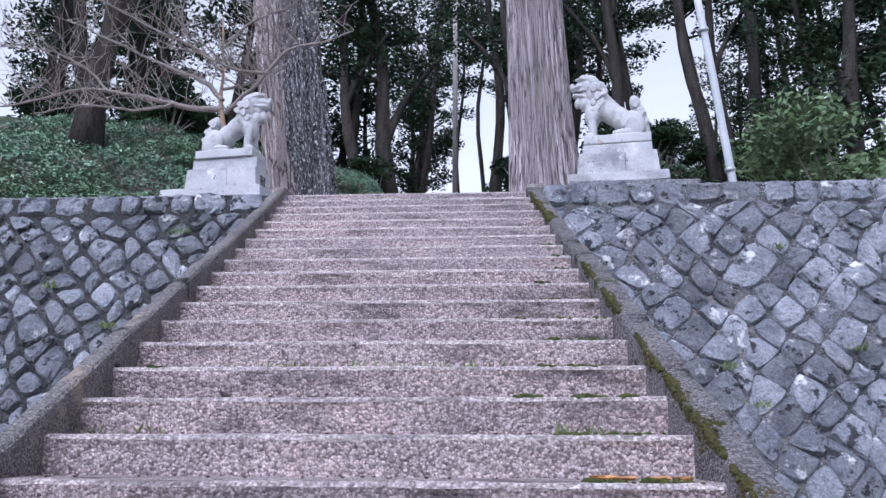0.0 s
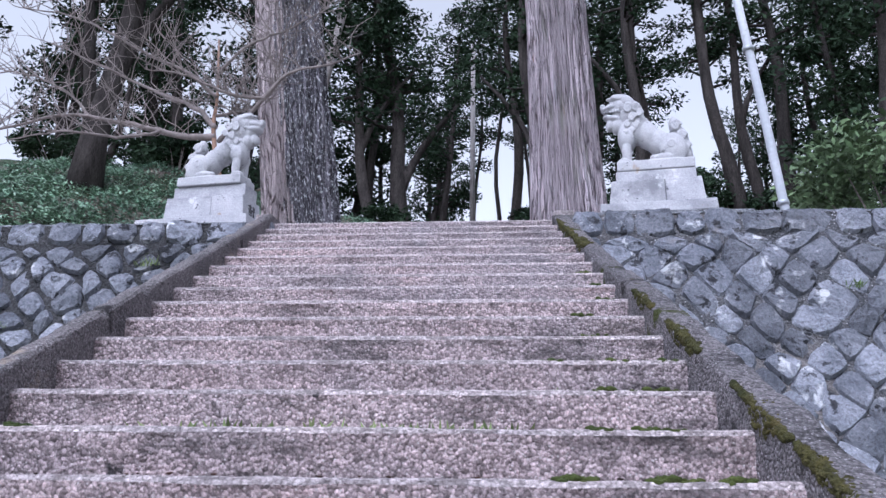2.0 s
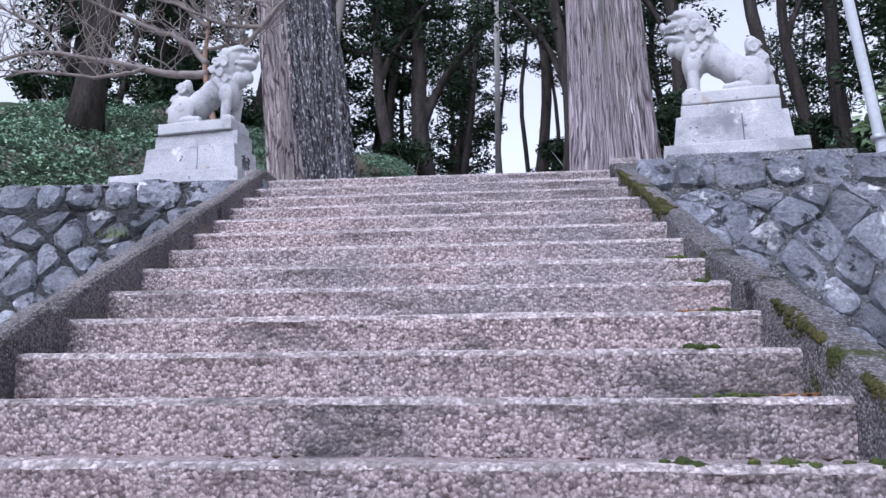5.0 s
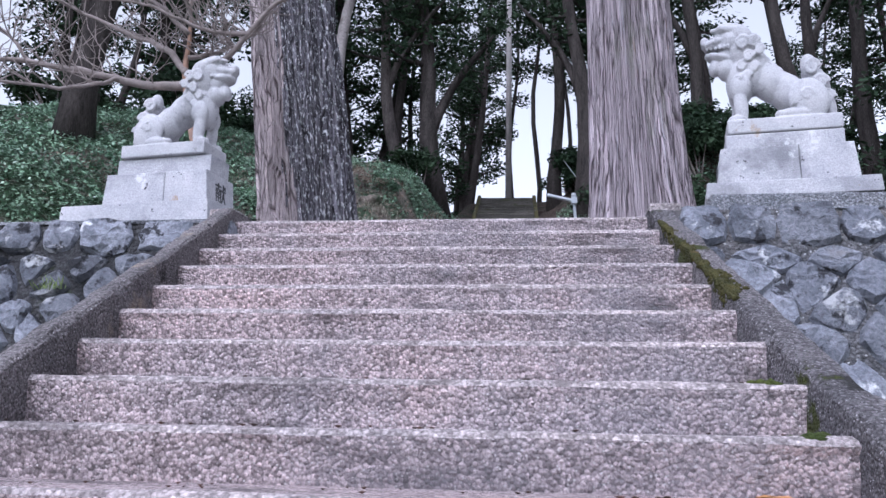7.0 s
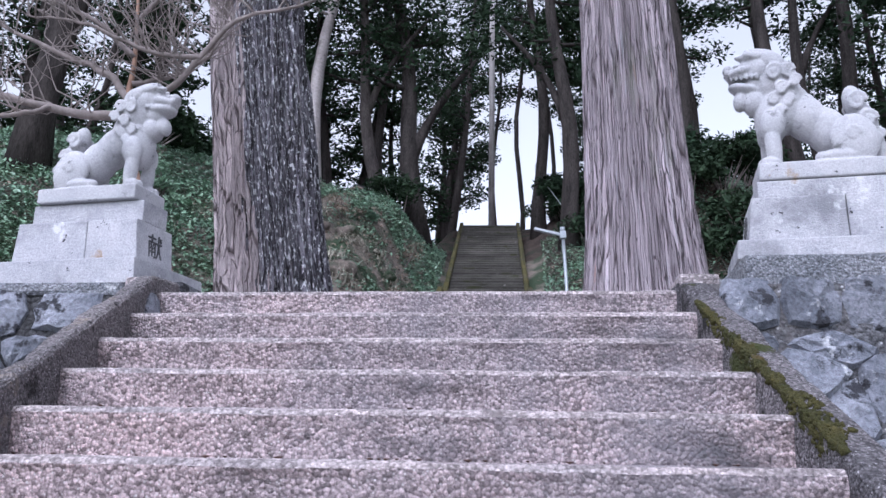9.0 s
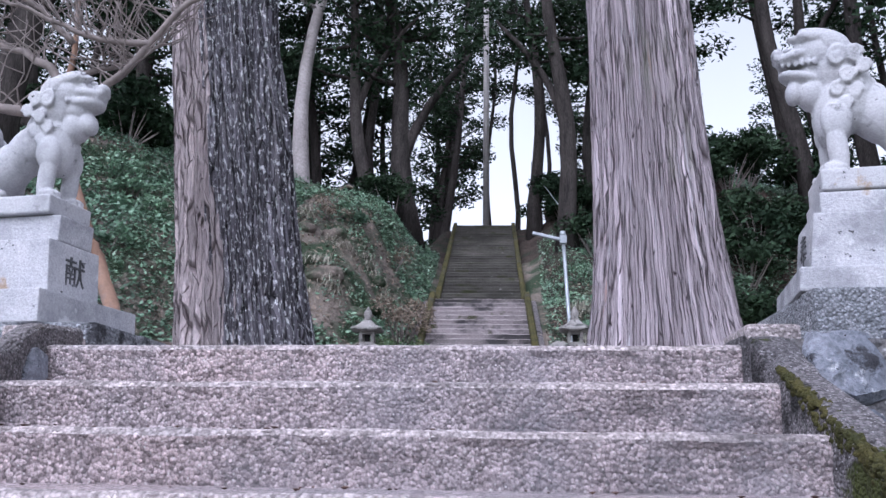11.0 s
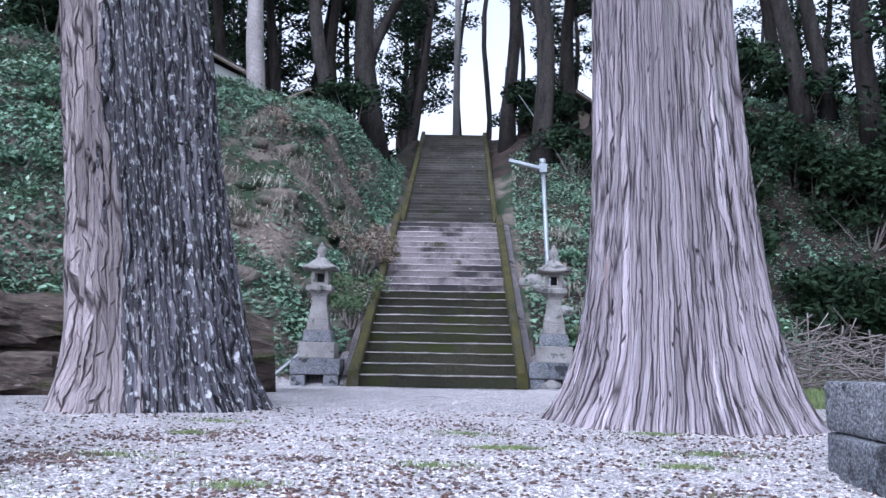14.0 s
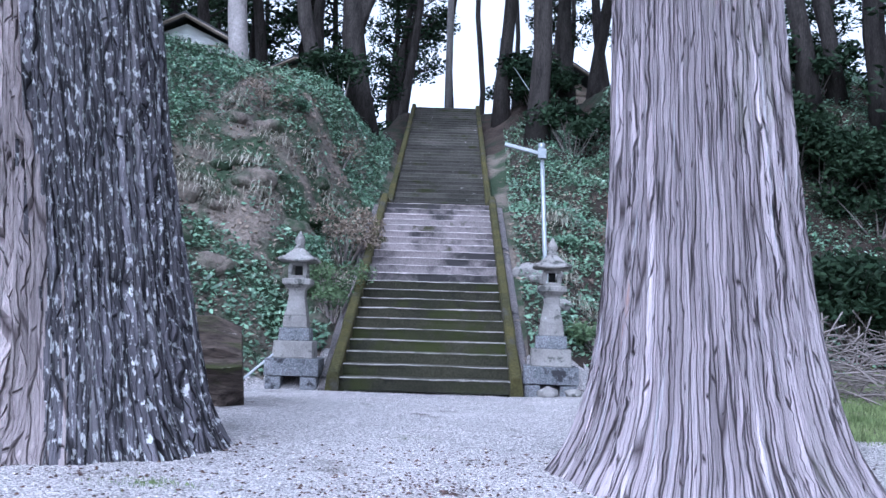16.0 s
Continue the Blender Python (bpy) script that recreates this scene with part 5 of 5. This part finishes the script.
def grass(name, count, sites, h, material, label, seed):
    rr = random.Random(seed)
    v, f = [], []
    for _ in range(count):
        x, y, r = sites[rr.randrange(len(sites))]
        a, q = rr.uniform(0, 6.28), r * abs(rr.gauss(0, 0.55))
        x, y = x + q * math.cos(a), y + q * math.sin(a) * 0.6
        if y < 10.12:
            continue
        z = ground_height(x, y)
        d = Vector((rr.gauss(0, 0.5), rr.gauss(0, 0.5), 1)).normalized() * h * rr.uniform(0.5, 1.3)
        w = Vector((rr.gauss(0, 1), rr.gauss(0, 1), 0)).normalized() * 0.006
        o = len(v)
        v += [Vector((x, y, z - 0.01)) - w, Vector((x, y, z - 0.01)) + w, Vector((x, y, z)) + d]
        f.append((o, o + 1, o + 2))
    return tagged(part_mesh(name, mesh_of(name, v, f), material), label, "grass", kind="stuff")


rg = random.Random(41)
sites = [(-1.7, 10.7, 0.9), (-2.1, 11.4, 0.8), (-1.2, 10.5, 0.7), (-1.9, 12.4, 0.6), (-1.5, 10.9, 0.6), (-2.0, 10.9, 0.6)]
sites += [(rg.uniform(-2.6, 1.6), rg.uniform(10.5, 15.0), rg.uniform(0.15, 0.5)) for _ in range(14)]
grass("grass_tufts", 9000, sites, 0.020, M_BLADE, "short green grass tufts in the gravel", 5)
grass("grass", 40000, [(3.7 + 0.8 * k, 18.1 + 0.65 * j, 0.7) for k in range(9) for j in range(9)], 0.10, M_BLADE, "green grass beyond the gravel terrace", 6)

def hanging_grass(sites, label, seed):
    """Long dry blades drooping down the bank."""
    rr = random.Random(seed)
    v, f = [], []
    for x, y, r, count in sites:
        for _ in range(count):
            px, py = x + rr.gauss(0, r), y + rr.gauss(0, r * 0.6)
            c = Vector((px, py, ground_height(px, py)))
            d = Vector((rr.gauss(0, 0.3), rr.gauss(-0.7, 0.25), rr.uniform(0.2, 0.9))).normalized()
            w = Vector((rr.gauss(0, 1), rr.gauss(0, 0.4), 0)).normalized() * 0.009
            reach = rr.uniform(0.25, 0.6)
            p1, p2, p3 = c + d * reach * 0.45, c + d * reach * 0.8 + Vector((0, -0.06, -0.10)), c + d * reach + Vector((0, -0.14, -0.34))
            o = len(v)
            v += [c - w, c + w, p1 + w, p1 - w, p2 + w * 0.7, p2 - w * 0.7, p3]
            f += [(o, o + 1, o + 2, o + 3), (o + 3, o + 2, o + 4, o + 5), (o + 5, o + 4, o + 6)]
    return tagged(part_mesh("dry_grass", mesh_of("dry_grass", v, f), M_STRAW), label, "grass", kind="stuff")


M_STRAW = mat("straw_grass", (0.22, 0.20, 0.165), (0.38, 0.36, 0.30), 1.0, 8, 0.85, 0, 0.3, island=0.45)
rg = random.Random(53)
hanging_grass([(rg.uniform(-6.6, -2.6), rg.uniform(24.6, 29.5), rg.uniform(0.10, 0.26), rg.randrange(25, 80)) for _ in range(15)], "pale dry grass hanging over the eroded bank", 54)
hanging_grass([(rg.uniform(1.2, 3.0), rg.uniform(25, 32), rg.uniform(0.1, 0.25), rg.randrange(20, 60)) for _ in range(8)], "sparse dry grass beside the upper steps", 55)


def weeds(name, spots, h, label, seed):
    rr = random.Random(seed)
    v, f = [], []
    for x, y, z, r, count in spots:
        for _ in range(count):
            c = Vector((x + rr.gauss(0, r), y + rr.gauss(0, 0.03), z))
            d = Vector((rr.gauss(0, 0.6), rr.gauss(-0.3, 0.4), 1)).normalized() * h * rr.uniform(0.4, 1.3)
            w = Vector((rr.gauss(0, 1), rr.gauss(0, 0.4), 0)).normalized() * rr.uniform(0.004, 0.009)
            o = len(v)
            v += [c - w * 0.4, c + w * 0.4, c + d * 0.5 + w, c + d * 0.5 - w, c + d]
            f += [(o, o + 1, o + 2, o + 3), (o + 3, o + 2, o + 4)]
    return tagged(part_mesh(name, mesh_of(name, v, f), M_BLADE), label, "weeds", kind="stuff")


def behind_step(n):
    return TOP_Y - RUN * n + 0.34, TOP - RISE * n


weeds("weeds", [(-0.75 + 0.25 * k, *behind_step(14), 0.12, 16) for k in range(6)] + [(0.9, *behind_step(13), 0.1, 10), (1.05, *behind_step(16), 0.1, 14), (-1.2, *behind_step(16), 0.15, 12)], 0.06, "small green weeds in the joints of the steps", 3)
weeds("weeds", [(x, wall_face_y(z) - 0.06, z, 0.06, 26) for x, z in ((3.0, 1.9), (3.3, 1.5), (2.7, 1.2), (4.4, 2.1), (3.8, 3.3), (-3.8, 2.4), (-4.6, 2.9), (-3.2, 3.6))], 0.10, "small weeds growing from the wall joints", 4)

# ---- gravel and litter ----
M_PEBBLE = mat("pebbles", (0.40, 0.37, 0.375), (0.66, 0.605, 0.61), 3.0, 30, 0.9, 0, 0.25, island=0.45)
M_LITTER = mat("dead_leaves_and_cones", (0.05, 0.03, 0.025), (0.12, 0.07, 0.055), 3.0, 30, 0.9, 0, 0.3, island=0.5)
M_CONE = mat("brown_cones", (0.06, 0.04, 0.038), (0.16, 0.105, 0.095), 3.0, 30, 0.9, 0, 0.3, island=0.5)
M_RUST = mat("fallen_leaves", (0.32, 0.14, 0.06), (0.45, 0.26, 0.09), 3.0, 20, 0.8, 0, 0.3, island=0.5)
M_MOSS = mat("cushion_moss", (0.03, 0.045, 0.01), (0.075, 0.09, 0.02), 5.0, 60, 0.95, 0.9, 0.5)


def scatter(name, count, spot, size, material, label, category, seed, flat=0.6):
    rr = random.Random(seed)
    v, f = [], []
    for _ in range(count):
        x, y, z = spot(rr)
        s = size * rr.uniform(0.5, 1.5)
        a = rr.uniform(0, 6.28)
        o = len(v)
        for k in range(4):
            q = s * rr.uniform(0.7, 1.2)
            v.append((x + q * math.cos(a + k * 1.57), y + q * math.sin(a + k * 1.57), z + rr.uniform(0, 0.2) * s))
        v += [(x, y, z + s * flat * rr.uniform(0.6, 1.2)), (x, y, z - s * 0.4)]
        for k in range(4):
            f += [(o + k, o + (k + 1) % 4, o + 4), (o + (k + 1) % 4, o + k, o + 5)]
    return tagged(part_mesh(name, mesh_of(name, v, f), material), label, category, kind="stuff")


def on_terrace(rr):
    x, y = rr.uniform(-4.5, 3.5), 10.15 + 6.5 * rr.random() ** 1.7
    return x, y, ground_height(x, y)


def on_gravel(rr):
    x, y = rr.uniform(-4.0, 3.4), 10.15 + 12.0 * rr.random() ** 2.2
    return x, y, ground_height(x, y)


def on_steps(rr):
    n = rr.randrange(0, 20)
    x = rr.uniform(left_edge(n) + 0.1, right_edge(n) - 0.1)
    return x, TOP_Y - RUN * n + rr.uniform(0.08, 0.33), TOP - RISE * n + 0.004


rd = random.Random(61)
DRIFTS = [(rd.uniform(-2.6, 2.2), rd.uniform(10.4, 15.2), rd.uniform(0.12, 0.45)) for _ in range(34)]


def in_drifts(rr):
    x, y, r = DRIFTS[rr.randrange(len(DRIFTS))]
    x, y = x + rr.gauss(0, r), max(10.2, y + rr.gauss(0, r * 0.6))
    return x, y, ground_height(x, y) + 0.004


scatter("litter", 3600, in_drifts, 0.011, M_CONE, "reddish-brown cones and needles drifted on the gravel", "litter", 15)
scatter("pebbles", 64000, on_gravel, 0.0085, M_PEBBLE, "loose pale gravel stones on the terrace", "gravel", 8)
scatter("litter", 5200, on_terrace, 0.014, M_LITTER, "dark cones and dead leaves on the gravel", "litter", 9)
scatter("litter", 500, on_steps, 0.012, M_LITTER, "dark bits and dead leaves on the steps", "litter", 10, 0.3)


def moss_cushion(n, x, w):
    rr = random.Random(n * 17 + 3)
    bm = bmesh.new()
    for _ in range(26):
        c = (rr.gauss(0, 0.5) * w, rr.uniform(-0.01, 0.07), rr.uniform(-0.012, 0.006))
        r = rr.uniform(0.008, 0.022)
        bmesh.ops.create_icosphere(bm, subdivisions=1, radius=r, matrix=pose(*c) @ Matrix.Diagonal((1.3, 1, 0.7, 1)))
    for q in bm.verts:
        q.co += Vector((noise.noise(q.co * 60), noise.noise(q.co * 60 + Vector((5, 0, 0))), noise.noise(q.co * 60 + Vector((0, 7, 0))))) * 0.006
    ob = part("moss_cushion", bm, M_MOSS, smooth=True)
    ob.location = (x, TOP_Y - RUN * n + 0.03, TOP - RISE * n - 0.004)
    return tagged(ob, "small cushion of green moss on the step edge", "moss", "moss on the lower steps", "stuff")


for n, x, w in ((11, 1.0, 0.09), (12, 1.02, 0.07), (12, 1.25, 0.06), (13, 1.15, 0.12), (14, 1.12, 0.13), (14, 0.9, 0.06), (15, 0.75, 0.08), (15, 1.25, 0.06), (16, 1.2, 0.12), (10, 0.95, 0.06), (9, 1.13, 0.05), (13, 0.95, 0.06), (15, 1.05, 0.10), (16, 0.95, 0.08), (17, 1.3, 0.12), (17, 1.05, 0.1), (8, 1.1, 0.05), (7, 1.08, 0.05), (12, 0.75, 0.04), (14, -1.3, 0.05)):
    moss_cushion(n, x, w)


def kerb_moss(n0, n1, side, count, over, seed):
    """A shaggy run of moss along the inner edge of a kerb."""
    rr = random.Random(seed)
    bm = bmesh.new()
    for _ in range(count):
        n = rr.uniform(n0, n1)
        k = max(0.0, 1 - abs((n - (n0 + n1) / 2) / (n1 - n0) * 2) ** 3)
        high = 0.055 + 0.045 * smooth_step(6, 11, n) if side > 0 else 0.115
        down = rr.random() ** 1.5
        ragged = max(0.15, 0.6 + 0.9 * noise.noise((n * 2.3, seed, 0)))
        x = (right_edge(n) if side > 0 else left_edge(n)) + side * (0.014 + over * ragged * rr.random() ** 2 * k if down < 0.45 else 0.008)
        z = TOP + high - RISE * n - 0.006 - (max(0.0, down - 0.45) * 0.20 * ragged * k)
        r = rr.uniform(0.005, 0.014)
        bmesh.ops.create_icosphere(bm, subdivisions=1, radius=r, matrix=pose(x, TOP_Y + 0.02 - RUN * n, z, rr.uniform(0, 90), rr.uniform(0, 90), 0) @ Matrix.Diagonal((1.2, 1.2, 0.8, 1)))
    for q in bm.verts:
        q.co += Vector((noise.noise(q.co * 70), noise.noise(q.co * 70 + Vector((5, 0, 0))), noise.noise(q.co * 70 + Vector((0, 7, 0))))) * 0.008
    ob = part("moss", bm, M_MOSS_DARK, smooth=True)
    return tagged(ob, "dark olive moss growing along the kerb edge", "moss", "moss on the lower steps", "stuff")


M_MOSS_DARK = mat("olive_kerb_moss", (0.030, 0.034, 0.010), (0.085, 0.072, 0.022), 6.0, 70, 0.95, 1.0, 0.5, stains=(((0.10, 0.075, 0.03), 3.0, 0.60, 0.06),))
for n0, n1, count, over in ((1.0, 3.4, 620, 0.07), (3.3, 5.0, 520, 0.12), (9.4, 10.5, 260, 0.05), (11.2, 12.5, 360, 0.07), (13.5, 14.8, 340, 0.06), (14.9, 17.0, 560, 0.10), (17.2, 19.5, 460, 0.09)):
    kerb_moss(n0, n1, 1, count, over, int(n0 * 10))


def leaf_heap(n, x0, x1, count, seed):
    return scatter("fallen_leaves", count, lambda rr: (rr.uniform(x0, x1), TOP_Y - RUN * n + rr.uniform(0.1, 0.34), TOP - RISE * n + 0.006), 0.03, M_RUST, "small drift of orange fallen leaves on a step", "fallen leaves", seed, 0.25)


leaf_heap(9, 0.85, 1.15, 22, 12)
leaf_heap(11, 1.0, 1.25, 18, 13)
leaf_heap(17, 1.0, 1.4, 30, 14)

# ---- buildings on the hill ----
M_ROOF = mat("dark_roof_tiles", (0.05, 0.05, 0.055), (0.10, 0.10, 0.105), 2, 12, 0.7, 0.5, 0.3)
M_PLASTER = mat("pale_plaster", (0.62, 0.62, 0.62), (0.74, 0.74, 0.74), 1.2, 18, 0.9, 0.2, 0.1)
M_TIMBER = mat("weathered_timber", (0.20, 0.16, 0.13), (0.34, 0.28, 0.23), 1.5, 16, 0.85, 0.4, 0.3)


def hill_house(at, w, d, wall_h, roof_h, over, rz, label, wallmat):
    H = thing("house", at, label, "house", rz=rz)
    bm = bmesh.new()
    box(bm, -w / 2, w / 2, 0, d, -0.6, wall_h)
    tri = [bm.verts.new(c) for c in ((-w / 2, 0, wall_h), (w / 2, 0, wall_h), (0, 0, wall_h + roof_h * w / (w + 2 * over)), (-w / 2, d, wall_h), (w / 2, d, wall_h), (0, d, wall_h + roof_h * w / (w + 2 * over)))]
    for k in ((0, 1, 2), (4, 3, 5)):
        bm.faces.new([tri[i] for i in k])
    part("wall", bm, wallmat, H)
    for s in (-1, 1):
        bm = bmesh.new()
        e = w / 2 + over
        q = [(0, -over, wall_h + roof_h), (s * e, -over, wall_h - 0.12), (s * e, d + over, wall_h - 0.12), (0, d + over, wall_h + roof_h)]
        lo = [bm.verts.new(c) for c in q]
        up = [bm.verts.new((c[0], c[1], c[2] + 0.14)) for c in q]
        for fs in ((lo[::-1]), up, *[(lo[i], lo[(i + 1) % 4], up[(i + 1) % 4], up[i]) for i in range(4)]):
            bm.faces.new(list(fs))
        bmesh.ops.recalc_face_normals(bm, faces=bm.faces)
        part("roof", bm, M_ROOF, H, "dark tiled roof slope")
        v, f = [], []
        tube(v, f, [(0, -over - 0.02, wall_h + roof_h - 0.02), (s * e, -over - 0.02, wall_h - 0.14)], [0.07, 0.07], 4)
        part_mesh("barge_board", mesh_of("barge_board", v, f), M_TIMBER, H)
    for z in (wall_h * 0.55, wall_h - 0.08):
        bm = bmesh.new()
        box(bm, -w / 2 - 0.02, w / 2 + 0.02, -0.05, -0.004, z, z + 0.12)
        part("beam", bm, M_TIMBER, H)
    return H


hill_house((-12.4, 42.5, ground_height(-12.4, 42.5)), 3.8, 5.0, 3.9, 1.1, 0.5, 8, "pale plaster house with a dark gabled roof", M_PLASTER)
hill_house((-8.6, 46.0, ground_height(-8.6, 46)), 2.6, 4.0, 3.6, 0.7, 0.4, 4, "low shed with a dark roof among the trees", M_TIMBER)
hill_house((3.9, 54.0, ground_height(3.9, 54)), 3.6, 5.0, 2.9, 1.8, 0.9, -6, "dark wooden shrine hall with a steep roof", M_TIMBER)

rail = thing("guard_rail", (8.2, 39.8, ground_height(8.2, 39.8)), "grey metal guard rail at the hilltop edge", "guard rail")
for k in range(5):
    tube_part("post", [(1.1 * k, 0, -0.3), (1.1 * k, 0, 0.75 + 0.1 * k)], [0.04, 0.04], M_STEEL, rail, n=8)
tube_part("rail", [(-0.3, -0.05, 0.60), (4.7, -0.05, 1.0)], [0.06, 0.06], M_STEEL, rail, n=8)

# ---- walls, last as they are many ----
retaining_wall("wall_right", 1, 4.25, M_MORTAR_PALE, 0.042, 1.08, 0.016, "battered retaining wall of rough stones smeared with grey mortar")
retaining_wall("wall_left", -1, 4.20, M_MORTAR, 0.06, 0.95, 0.02, "battered retaining wall of rough blue-grey field stones")
